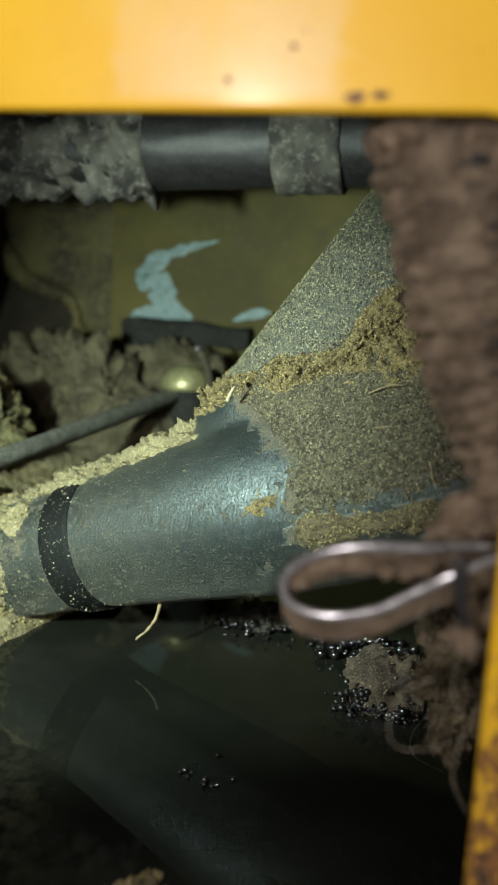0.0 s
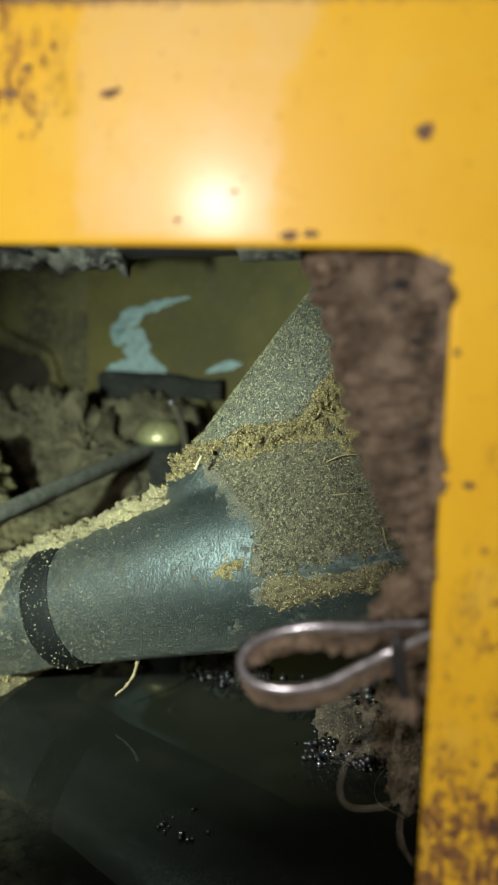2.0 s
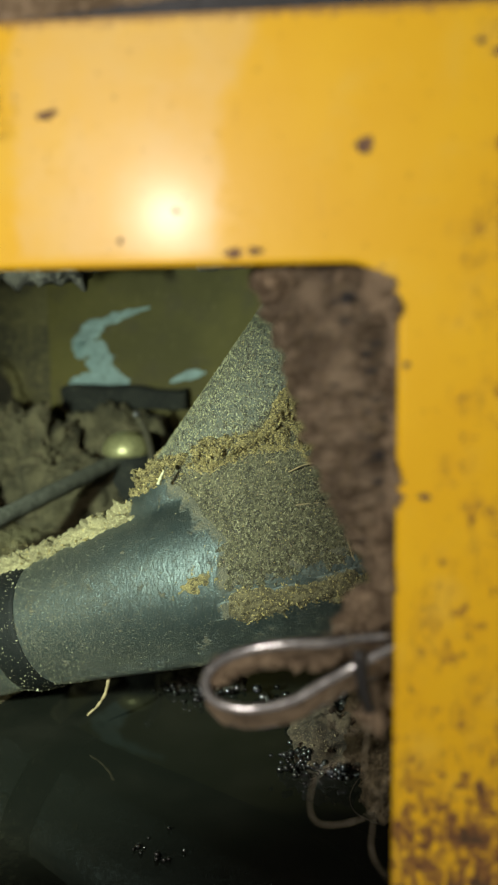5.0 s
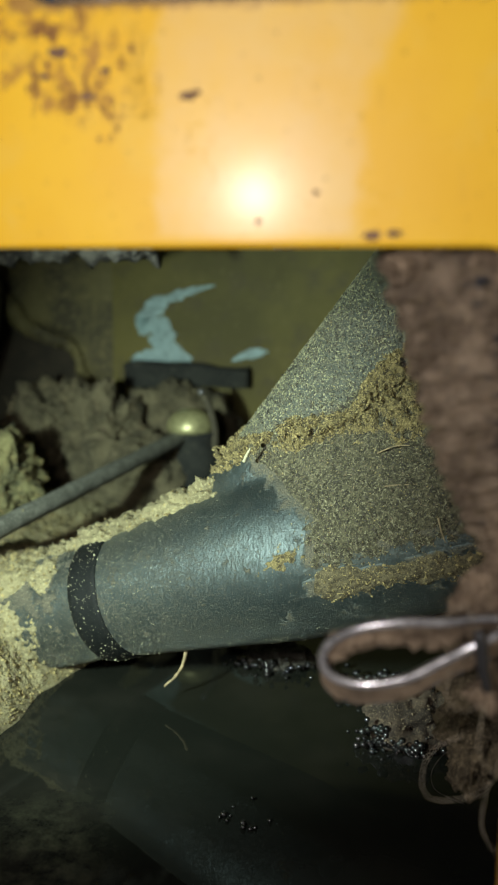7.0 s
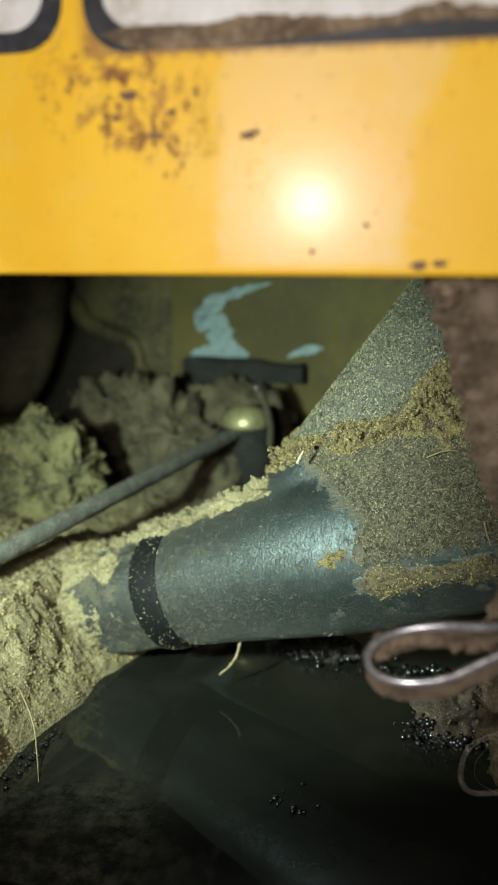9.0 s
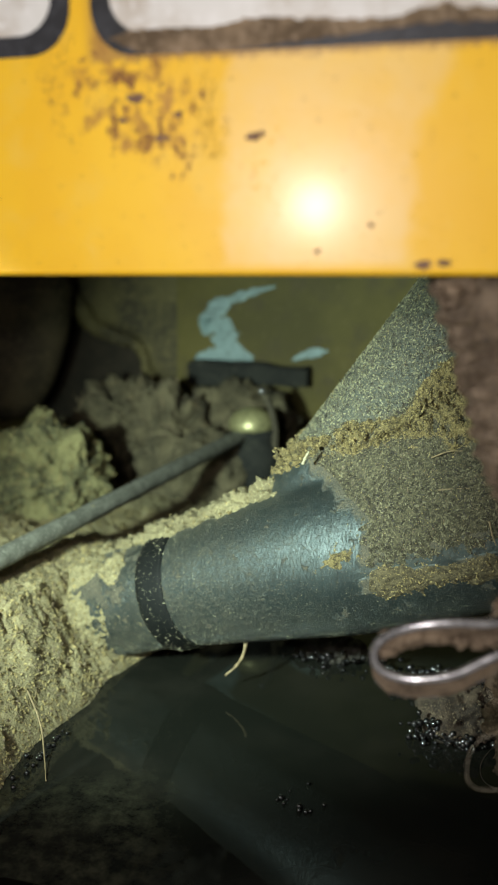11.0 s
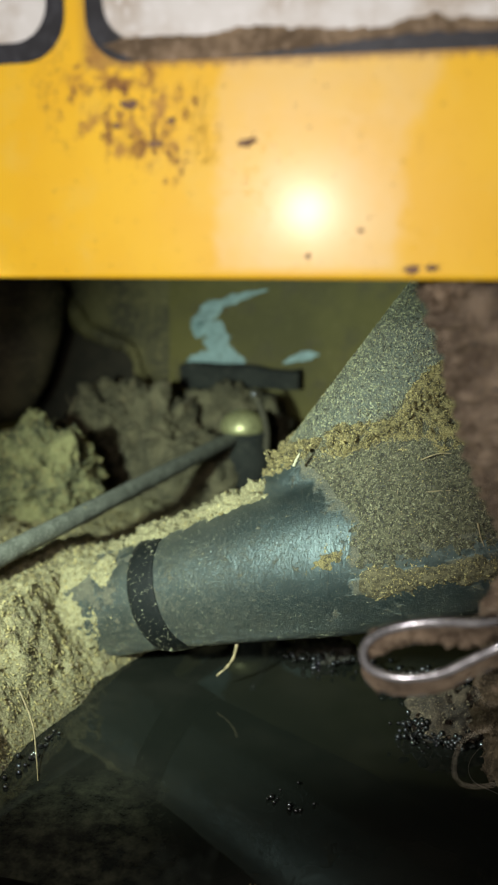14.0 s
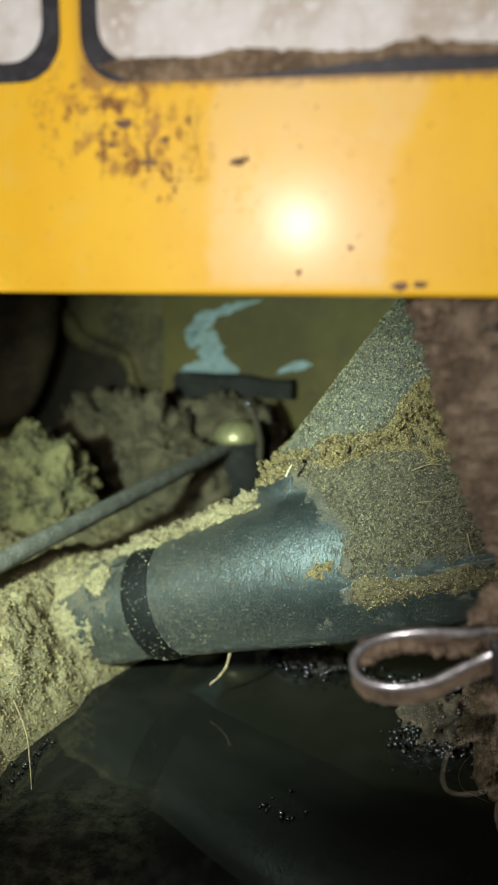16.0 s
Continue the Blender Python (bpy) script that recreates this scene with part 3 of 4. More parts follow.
def grime_band():
    """Dirt caught along the lower edge of the long sticker."""
    bm = bmesh.new()
    n = 320
    lo, hi = [], []
    for k in range(n + 1):
        x = -6.15 + 9.3 * k / n
        z = 2.80 - 0.018 * (x + 6.42)
        thick = noise.fractal(Vector((x * 0.9, 3, 0)), 0.8, 2.1, 5)
        ragged = noise.fractal(Vector((x * 5.5, 8, 1)), 0.8, 2.1, 4)
        end = max(0.0, min(1, (x + 6.15) / 0.5, (3.15 - x) / 0.4))
        over = max(0.0, min(1.0, (-2.0 - x) / 2.5))  # where it hides the black border
        fade = 1.0 if x < -1.2 else max(0.18, 1.0 - 0.45 * (x + 1.2))
        lo.append((x, z + 0.20 - 0.20 * over * end + 0.035 * ragged))
        hi.append((x, z + 0.22 + max(0.015, (0.12 + 0.08 * thick + 0.05 * ragged) * end * fade)))
    back = [[bm.verts.new((x, -0.02, z)) for x, z in row] for row in (lo, hi)]
    mid = [bm.verts.new(((a[0]), -0.045 - 0.05 * abs(noise.noise(Vector((a[0] * 4, 1, 2)))), (a[1] * 0.6 + b[1] * 0.4))) for a, b in zip(lo, hi)]
    for k in range(n):
        bm.faces.new((back[0][k], back[0][k + 1], mid[k + 1], mid[k]))
        bm.faces.new((mid[k], mid[k + 1], back[1][k + 1], back[1][k]))
    return part("grime", finish(bm), GRIME, right_decal, "brown dirt caked along the edge")


grime_band()


def lettering(text, x, z, width, parent):
    cu = bpy.data.curves.new("lettering", "FONT")
    cu.body, cu.size, cu.extrude = text, 0.3 * U, 0.0001
    tmp = bpy.data.objects.new("lettering", cu)
    scene.collection.objects.link(tmp)
    bpy.context.view_layer.update()
    me = bpy.data.meshes.new_from_object(tmp.evaluated_get(bpy.context.evaluated_depsgraph_get()))
    bpy.data.objects.remove(tmp)
    wide = max(v.co.x for v in me.vertices)
    ob = new("lettering", me)
    ob.data.materials.clear()
    ob.data.materials.append(BLACK)
    ob.parent = parent
    k = width * U / wide
    ob.matrix_basis = Matrix.Translation(Vector((x, -0.024, z)) * U - parent.parent.location) @ Matrix.Rotation(math.pi / 2, 4, "X") @ Matrix.Diagonal((k, k * 1.25, 1, 1))
    return tagged(ob, "black printed part number")


lettering("333/L2372", 0.13, 2.93, 1.12, right_face)


# ---- forked pipe ----
RING = Vector((-9.64, 9.5, -8.93))
RIGHT = Vector((-1.41, 8.0, -5.83))


def on_pipe(s):
    return RING.lerp(RIGHT, s)


def pipe_radius(t):
    """Slimmer towards the buried end; t runs 0..1 along the whole tube."""
    s = -0.30 + 1.85 * t
    return min(2.0, 1.48 + 0.85 * max(0.0, s - 0.06))


def forked_pipe():
    top = thing("forked_pipe", on_pipe(0.5) - Vector((0, 0, 1.78)), "dark green-black forked steel pipe caked with dry dirt", "pipe")
    bm = tube(line(on_pipe(-0.30), on_pipe(1.55), 60), pipe_radius, 96)
    axis = Vector((3.16, 0, 4.55)).normalized()
    foot = Vector((-4.45, 9.55, -5.70))
    tube(line(foot - axis * 1.2, foot + axis * 12, 60), lambda t: 1.75 - 0.25 * t, 96, bm=bm)
    tube(line((-3.1, 8.5, -5.4), (2.4, 8.1, -2.2), 30), 1.45, 64, bm=bm)
    body = part("tube", bm, PIPE, top)
    mod = body.modifiers.new("merge", "REMESH")
    mod.mode, mod.voxel_size, mod.use_smooth_shade = "VOXEL", 0.085 * U, True
    sm = body.modifiers.new("soften", "SMOOTH")
    sm.iterations, sm.factor = 12, 0.6
    return top, body


pipe, pipe_tube = forked_pipe()


def collar():
    """The dark rubber ring round the pipe, near its buried end."""
    bm = bmesh.new()
    ahead = (RIGHT - RING).normalized()
    path = [on_pipe(0.124) + ahead * d for d in (-0.44, -0.42, -0.30, 0.0, 0.30, 0.42, 0.44)]
    radii = (1.50, 1.575, 1.60, 1.61, 1.61, 1.60, 1.54)
    tube(path, lambda t: radii[round(t * 6)], 96, bm=bm, caps=False)
    return part("collar", bm, COLLAR, pipe, "black rubber collar flecked with dirt")


pipe_collar = collar()


# ---- caked corrugated hose in the corner ----
def corner_hose():
    top = thing("corrugated_hose", (-0.2, 1.4, -3.6), "corrugated rubber hose caked with brown fibrous dirt", "hose")
    path = spline(((-0.98, 1.5, 1.2), (-0.86, 1.42, 0.1), (-0.62, 1.38, -0.9), (-0.36, 1.36, -1.8), (-0.14, 1.36, -2.6), (0.14, 1.36, -3.2), (0.42, 1.36, -3.8), (0.75, 1.4, -4.6)), 52)

    def radius(t):
        ridge = math.sin(t * 2 * math.pi * 19)
        return (0.96 - 0.16 * t) * (1 + 0.055 * math.copysign(abs(ridge) ** 0.6, ridge))

    bm = tube(path, radius, 144)
    for v in bm.verts:
        p = v.co.copy()
        side = max(0.0, min(1.0, (-0.35 - 0.20 * p.z - p.x) / 0.9))  # the caked side
        out = Vector((p.x - (-0.86 - 0.36 * p.z), p.y - 1.4, 0)).normalized()
        v.co += out * ((0.02 + 0.09 * side) * noise.fractal(p * 2.2, 0.8, 2.1, 4) + (0.02 + 0.035 * side) * noise.fractal(p * 8, 0.7, 2.1, 5) + 0.05 * side)
        v.co.y = max(v.co.y, 0.45)
    return top, part("hose_wall", bm, HOSE, top)


def hose_material():
    m, nt, b = node_material("dirt_caked_rubber")
    g = Graph(nt)
    dirt = g.mix(g.ramp(g.noise(90, 5), 0.4, 0.62), (0.12, 0.088, 0.058), (0.31, 0.24, 0.165))
    dirt = g.mix(g.ramp(g.noise(900, 4, 0.7), 0.52, 0.72), dirt, (0.46, 0.37, 0.26))
    dirt = g.mix(g.ramp(g.noise(520, 5, 0.7), 0.58, 0.70), dirt, (0.035, 0.027, 0.02))
    bare = g.ramp(g.math("ADD", g.noise(95, 5, 0.65, (1, 1, 2.6)), g.math("MULTIPLY", g.along((0.75, 0, 0.22), 0.55), 0.20)), 0.535, 0.575)
    g.link(g.mix(bare, dirt, (0.030, 0.034, 0.042)), b.inputs["Base Color"])
    g.link(g.mixf(bare, 0.95, 0.30), b.inputs["Roughness"])
    h = g.math("SUBTRACT", g.math("ADD", g.noise(900, 5, 0.7), g.math("MULTIPLY", g.noise(220, 4), 1.2)), g.math("MULTIPLY", bare, 0.5))
    g.bump(h, 0.9, 0.0016, b)
    return m


HOSE = hose_material()
hose, hose_wall = corner_hose()


# ---- strap loop ----
def strap_loop():
    top = thing("strap_loop", (-0.6, 0.2, -5.2), "folded channel strap with shiny rims and dirt inside", "strap")
    near = spline(((0.15, 0.35, -4.75), (-0.35, 0.25, -4.76), (-0.85, 0.1, -4.79), (-1.45, 0.05, -4.83), (-2.0, 0.05, -4.98), (-2.34, 0.08, -5.22), (-2.42, 0.1, -5.48),
                   (-2.27, 0.1, -5.69), (-1.86, 0.08, -5.75), (-1.32, 0.05, -5.60), (-0.86, 0.05, -5.31), (-0.44, 0.05, -5.04), (0.05, 0.15, -4.80)), 10)
    drop = Vector((0, 0.30, -0.40))
    part("rim", tube(near, 0.068, 12), RIM, top, "shiny dark rim")
    part("rim", tube([p + drop for p in near], 0.042, 8), RIM, top, "shiny dark rim")
    bm = bmesh.new()
    rows = []
    n = len(near)
    for i, p in enumerate(near):
        ahead = (near[min(i + 1, n - 1)] - near[max(i - 1, 0)]).normalized()
        out = ahead.cross(drop).normalized()
        row = []
        for side in (0.035, -0.035):
            for k in range(9):
                f = k / 8
                q = p + drop * f + out * side * (1.4 if 0 < k < 8 else 1)
                q += out * 0.03 * noise.fractal(q * 7, 0.8, 2.1, 4)
                row.append(bm.verts.new(q))
        rows.append(row)
    for a, b in zip(rows, rows[1:]):
        for k in range(8):
            bm.faces.new((a[k], a[k + 1], b[k + 1], b[k]))
            bm.faces.new((a[9 + k + 1], a[9 + k], b[9 + k], b[9 + k + 1]))
    band = part("band", finish(bm), RED_DIRT, top, "dirt-filled brown channel")
    fill = bmesh.new()
    for k, (x, z, r) in enumerate(((-2.25, -5.42, 0.13), (-2.2, -5.28, 0.14), (-2.05, -5.20, 0.15), (-1.85, -5.16, 0.16), (-1.62, -5.13, 0.15), (-1.4, -5.10, 0.10), (-1.2, -5.12, 0.12), (-1.0, -5.13, 0.12), (-0.85, -5.05, 0.16))):
        lump((x, 0.26, z), (r * 1.2, 0.16, r * 0.8), 0.09, 6, 30 + k, 3, fill)
    packing = tagged(part("packing", fill, RED_DIRT, top, "crumbly dirt packed inside the loop"), kind="stuff")
    scatter("crumb_layer", packing, 900, (0.008, 0.035), RED_DIRT, top, RNG)
    part("keeper", tube(spline(((-0.42, -0.05, -4.80), (-0.40, -0.10, -5.0), (-0.34, -0.08, -5.35), (-0.28, 0.0, -5.6)), 6), 0.085, 10, 0.03), RUBBER, top, "black rubber keeper")
    return top, band


strap, strap_band = strap_loop()


# ---- rod and fitting ----
def push_rod():
    top = thing("push_rod", (-13.0, 7.5, -7.6), "dusty grey steel rod slanting back to a brass fitting", "rod")
    a, b = Vector((-13.45, 4.6, -7.55)), Vector((-9.9, 19.7, -6.42))
    body = part("shaft", tube(line(a, b, 60), 0.275, 28, 0.025), ROD_STEEL, top)
    for s, r in ((0.42, 0.07), (0.455, 0.05)):
        part("dirt_fleck", lump(a.lerp(b, s) + Vector((0.05, -0.22, 0.15)), (r, r, r), 0.05, 6, s * 10, 2), DIRT, top, "yellow dirt speck")
    return body


rod_shaft = push_rod()


def brass_fitting():
    c = Vector((-9.6, 20.0, -6.0))
    top = thing("brass_fitting", c - Vector((0, 0, 2.0)), "dull brass cap on a black rod boot with ball pin", "fitting")
    cap = bmesh.new()
    prof = ((0.0, 0.62), (0.35, 0.58), (0.66, 0.42), (0.84, 0.15), (0.88, -0.10), (0.82, -0.22))
    tube([c + Vector((0, 0, z)) for _, z in prof], lambda t: max(0.02, prof[round(t * 5)][0]), 40, bm=cap)
    part("cap", cap, BRASS, top)
    part("boot", tube([c + Vector((0.25, 0, z)) for z in (-0.2, -0.6, -1.2, -1.9, -2.6)], lambda t: 0.72 - 0.15 * math.sin(t * 9), 32), RUBBER_AND_SHADE, top, "black rubber boot")
    pin = part("pin", tube(spline((c + Vector((0.45, 0.1, 1.15)), c + Vector((0.72, 0, 0.7)), c + Vector((0.95, -0.1, -0.2)), c + Vector((0.9, -0.1, -1.6))), 8), 0.14, 16), GRIMY, top)
    ball = bmesh.new()
    bmesh.ops.create_uvsphere(ball, u_segments=24, v_segments=16, radius=0.13)
    bmesh.ops.translate(ball, vec=c + Vector((0.42, 0.0, 1.25)), verts=ball.verts)
    part("ball", finish(ball), BRIGHT_STEEL, pin, "small bright steel ball")


brass_fitting()


# ---- things on and before the back wall ----
def primer_patch():
    top = thing("scuffed_primer", (-10.8, 24, -3.9), "pale teal primer showing through a scuffed wall", "paint patch")
    strokes = (((-9.6, -0.95), (-10.6, -1.2), (-11.6, -1.55), (-12.4, -2.05), (-12.5, -2.45), (-11.9, -2.75), (-11.75, -3.2), (-11.3, -3.7), (-10.6, -4.0)),
               ((-13.2, -4.1), (-12.4, -3.95), (-11.6, -3.8), (-10.8, -3.95)), ((-8.9, -4.0), (-8.3, -3.75), (-7.7, -3.62), (-7.4, -3.6)))
    for i, pts in enumerate(strokes):
        path = spline([(x, 23.985, z) for x, z in pts], 12)
        bm = bmesh.new()
        rows = []
        for k, p in enumerate(path):
            t = k / (len(path) - 1)
            w = ((0.10, 0.10, 0.04)[i] + ((0.42, 0.26, 0.10)[i]) * math.sin(math.pi * t) * (1 if i else t + 0.25)) * max(0.15, 1 + 0.8 * noise.fractal(p * 1.9, 0.7, 2.2, 5))
            d = (path[min(k + 1, len(path) - 1)] - path[max(k - 1, 0)]).normalized()
            side = Vector((-d.z, 0, d.x))
            rows.append((bm.verts.new(p + side * w), bm.verts.new(p - Vector((0, 0.03, 0))), bm.verts.new(p - side * w)))
        for a, b in zip(rows, rows[1:]):
            for j in (0, 1):
                bm.faces.new((a[j], a[j + 1], b[j + 1], b[j]))
        part("scuff", finish(bm), TEAL, top)


primer_patch()


# an added dark box that draws the shadow slot on the back wall
def shade_ledge():
    bm = box((-13.3, 23.3, -5.15), (-8.1, 24.0, -4.12))
    bmesh.ops.subdivide_edges(bm, edges=bm.edges, cuts=11, use_grid_fill=True)
    for v in bm.verts:
        x = (v.co.x + 10.7) / 2.6
        v.co.z = -4.62 + (v.co.z + 4.62) * (1.0 - 0.35 * max(0.0, x)) + 0.16 * noise.fractal(v.co * 0.9, 0.8, 2.1, 4)
        if v.co.y < 23.9:
            v.co.y += 0.16 * noise.fractal(v.co * 1.3, 0.8, 2.1, 4)
    return tagged(part("shade_ledge", finish(bm), RUBBER_AND_SHADE), "black ledge standing in for a shadow slot on the back wall", "ledge")


shade_ledge()


def side_bracket():
    top = thing("side_bracket", (-16.2, 23.5, -6), "dirty olive steel sheet with a curved lower edge", "bracket")
    edge = spline(((-19.2, 23.0, -0.9), (-18.34, 23.15, -1.69), (-17.45, 23.3, -2.72), (-16.3, 23.5, -3.2), (-15.66, 23.65, -3.5), (-15.3, 23.75, -4.5), (-14.7, 23.88, -5.5), (-13.7, 24.06, -5.8)), 10)
    bm = bmesh.new()
    rows = []
    for p in edge:
        col = []
        for k in range(9):
            q = Vector((p.x + 0.12 * k / 8, p.y - 0.25 * math.sin(k / 8 * math.pi / 2) * max(0.0, min(1.0, (-14.0 - p.x) / 2)), p.z + (4.2 - p.z) * k / 8))
            q.y += 0.10 * noise.fractal(q * 0.6, 0.8, 2.1, 4) * max(0.0, min(1.0, (-14.2 - p.x) / 2))
            col.append(bm.verts.new(q))
        rows.append(col)
    for a, b in zip(rows, rows[1:]):
        for k in range(8):
            bm.faces.new((a[k], b[k], b[k + 1], a[k + 1]))
    ext = bmesh.ops.extrude_face_region(bm, geom=list(bm.faces))
    bmesh.ops.translate(bm, vec=(0, 0.14, 0), verts=[v for v in ext["geom"] if isinstance(v, bmesh.types.BMVert)])
    bmesh.ops.recalc_face_normals(bm, faces=bm.faces)
    part("web", finish(bm), SHADED_OLIVE, top, "olive sheet with brown shading in its colour")
    part("rolled_edge", tube(edge, lambda t: 0.46 * (1 - t) + 0.06, 18, 0.14), SHADED_OLIVE, top, "olive rolled edge")
    # added dark sheet, painted as the shade inside the hollow
    part("shade_backing", box((-20.5, 23.90, -9.0), (-15.1, 23.97, -1.6)), HOLLOW, top, "dark sheet standing in for the shaded hollow behind the cut-out")


side_bracket()


def side_tank():
    """A rounded tank, wider than deep, tucked in under its lower rim."""
    top = thing("side_tank", (-22.6, 21.4, -7), "dark brown steel tank with a rounded lower rim", "tank")
    prof = ((0.02, -6.6), (2.6, -6.4), (3.4, -5.8), (3.9, -5.0), (4.3, -4.1), (4.6, -3.2), (4.78, -2.4), (4.85, -1.3), (4.93, -1.2), (4.93, -0.9), (4.85, -0.8), (4.85, 0.6), (4.85, 3.0), (0.02, 3.1))
    bm = bmesh.new()
    rings = []
    for r, z in prof:
        rings.append([bm.verts.new((-22.6 + r * math.cos(a), 21.4 + 0.42 * r * math.sin(a), z + 0.04 * noise.noise(Vector((math.cos(a) * 3, math.sin(a) * 3, z))))) for a in np.linspace(0, 2 * math.pi, 72, endpoint=False).tolist()])
    for a, b in zip(rings, rings[1:]):
        for k in range(72):
            bm.faces.new((a[k], a[(k + 1) % 72], b[(k + 1) % 72], b[k]))
    bmesh.ops.recalc_face_normals(bm, faces=bm.faces)
    part("shell", finish(bm), BROWN_STEEL, top)


side_tank()


def upper_hose():
    top = thing("upper_hose", (-10, 15.5, 0.2), "thick black hose wrapped in dirty cloth at one end", "hose")
    part("hose_wall", tube(line((-24, 16.2, 1.1), (3, 15.6, 1.9), 60), 1.25, 48, 0.05), BLUE_RUBBER, top)
    part("sleeve", tube(line((-22, 16.15, 1.12), (-9.5, 15.93, 1.53), 100), 1.45, 64, 0.42, rough_scale=1.6), CLOTH, top, "crumpled dirty grey cloth sleeve")
    part("clamp", tube(line((-5.8, 15.85, 1.63), (-3.9, 15.8, 1.70), 20), 1.40, 48, 0.08), CLOTH, top, "dirty cloth band")


upper_hose()


# ---- dirt ----
def bank_height(x, y):
    edge = -10.25 + 0.2 * math.sin(y * 1.1)
    if y > 8.0:
        edge += 0.5 * min(y - 8.0, 4.0)
    far = max(0.0, edge - x)
    lift = min(far * 1.5, 2.7 + 0.12 * far)
    lift -= 0.9 * max(0.0, min(1.0, (y - 10.5) / 3)) * min(1.0, far)
    return WATER - 0.35 + lift


def dirt_bank():
    bm = bmesh.new()
    nx, ny = 330, 400
    x0, x1, y0, y1 = -25.0, -7.6, 1.2, 23.5
    grid = []
    for i in range(nx + 1):
        col = []
        for j in range(ny + 1):
            x, y = x0 + (x1 - x0) * (i / nx), y0 + (y1 - y0) * (j / ny)
            h = bank_height(x, y)
            p = Vector((x, y, h))
            rough = min(1.0, max(0.0, (h - WATER + 0.35)))
            k = 0.20 * noise.fractal(p * 0.75, 0.8, 2.1, 5) + 0.045 * (noise.ridged_multi_fractal(p * 3.2, 0.9, 2.2, 4, 1.0, 2.0) - 1) + 0.09 * noise.fractal(p * 4.5, 0.65, 2.1, 4) + 0.03 * noise.fractal(p * 14, 0.6, 2.1, 3)
            col.append(bm.verts.new((x + 0.10 * rough * noise.fractal(p * 1.6, 0.8, 2.1, 4), y + 0.10 * rough * noise.fractal(p * 1.6 + Vector((5, 5, 5)), 0.8, 2.1, 4), h + rough * k - (0.3 if rough == 0 else 0))))
        grid.append(col)
    for i in range(nx):
        for j in range(ny):
            bm.faces.new((grid[i][j], grid[i + 1][j], grid[i + 1][j + 1], grid[i][j + 1]))
    return tagged(part("dirt_bank", finish(bm), DIRT), "bank of crumbly yellow-grey dirt sloping into the water", "dirt pile")


bank = dirt_bank()


def clod(name, centre, radii, amount, freq, seed, material, label, level=5):
    return tagged(part(name, lump(centre, radii, amount, freq, seed, level), material), label, "dirt clod")


grey_clod = clod("dirt_clod", (-16.1, 15.5, -7.4), (2.3, 1.6, 2.1), 0.55, 1.1, 1.0, MOSS, "grey-green clod of caked dirt on the bank", 6)
rear_clod = clod("dirt_clod", (-14.7, 21.0, -7.4), (3.1, 1.3, 2.7), 0.9, 0.8, 2.0, REAR_DIRT, "brown clod of root-bound dirt before the back wall", 6)
low_clod = clod("dirt_clod", (-12.0, 19.9, -8.2), (2.4, 1.2, 2.0), 0.6, 0.7, 3.0, REAR_DIRT, "brown clod behind the forked pipe")
moss_clod = clod("dirt_clod", (-11.0, 22.7, -7.2), (2.6, 0.9, 2.3), 0.6, 0.9, 9.0, REAR_DIRT, "mossy brown dirt caked under the black ledge")
heap = clod("crumb_mound", (-4.45, 0.95, -11.09), (0.68, 0.42, 0.34), 0.22, 2.0, 4.0, DIRT, "small heap of crumbs rising from the water")
bank_clod = clod("muddy_clod", (-1.15, 8.1, -10.5), (1.0, 0.9, 0.7), 0.3, 1.5, 5.0, MUD, "wet muddy clod at the water's edge")
pillar = clod("root_clod", (-0.02, 4.3, -7.7), (0.60, 0.7, 2.0), 0.35, 1.5, 6.0, CLAY, "tall clod of roots and dirt beside the opening", 6)
pipe_clod = clod("muddy_clod", (-4.9, 11.3, -10.9), (1.0, 0.8, 0.45), 0.3, 1.6, 7.0, WET_DIRT, "dark mud just above the water under the pipe")


def edge_dirt():
    """Dirt packed behind the upright edge of the opening."""
    bm = bmesh.new()
    for i, (x, y, z, rx, rz) in enumerate(((-0.05, 0.85, -3.4, 0.36, 0.5), (0.02, 0.75, -4.0, 0.30, 0.45), (-0.18, 0.75, -4.5, 0.36, 0.28), (-0.42, 0.75, -4.70, 0.36, 0.18), (-0.08, 0.8, -5.0, 0.26, 0.4), (-0.04, 0.8, -5.6, 0.20, 0.4),
                                           (-0.17, 0.9, -6.1, 0.22, 0.22), (-1.25, 0.75, -0.10, 0.45, 0.12), (-1.62, 0.95, -0.25, 0.22, 0.26), (-0.55, 0.75, -0.18, 0.65, 0.18), (-0.12, 0.5, -0.42, 0.28, 0.32), (0.02, 0.62, -1.4, 0.16, 0.9), (0.02, 0.62, -2.7, 0.18, 0.8))):
        lump((x, y, z), (rx, 0.38, rz), 0.16, 3.2, 10.0 + i, 4, bm)
    for i, (x, z, rx, rz) in enumerate(((-0.16, -0.30, 0.17, 0.20), (-0.02, -0.62, 0.10, 0.28), (-0.02, -2.60, 0.09, 0.30), (0.0, -2.86, 0.10, 0.12), (-0.05, -3.9, 0.10, 0.22))):
        lump((x, 0.22, z), (rx, 0.28, rz), 0.07, 5.0, 40.0 + i, 4, bm)
    return tagged(part("packed_dirt", bm, RED_DIRT), "brown fibrous dirt packed along the panel edge", "dirt")


packed = edge_dirt()


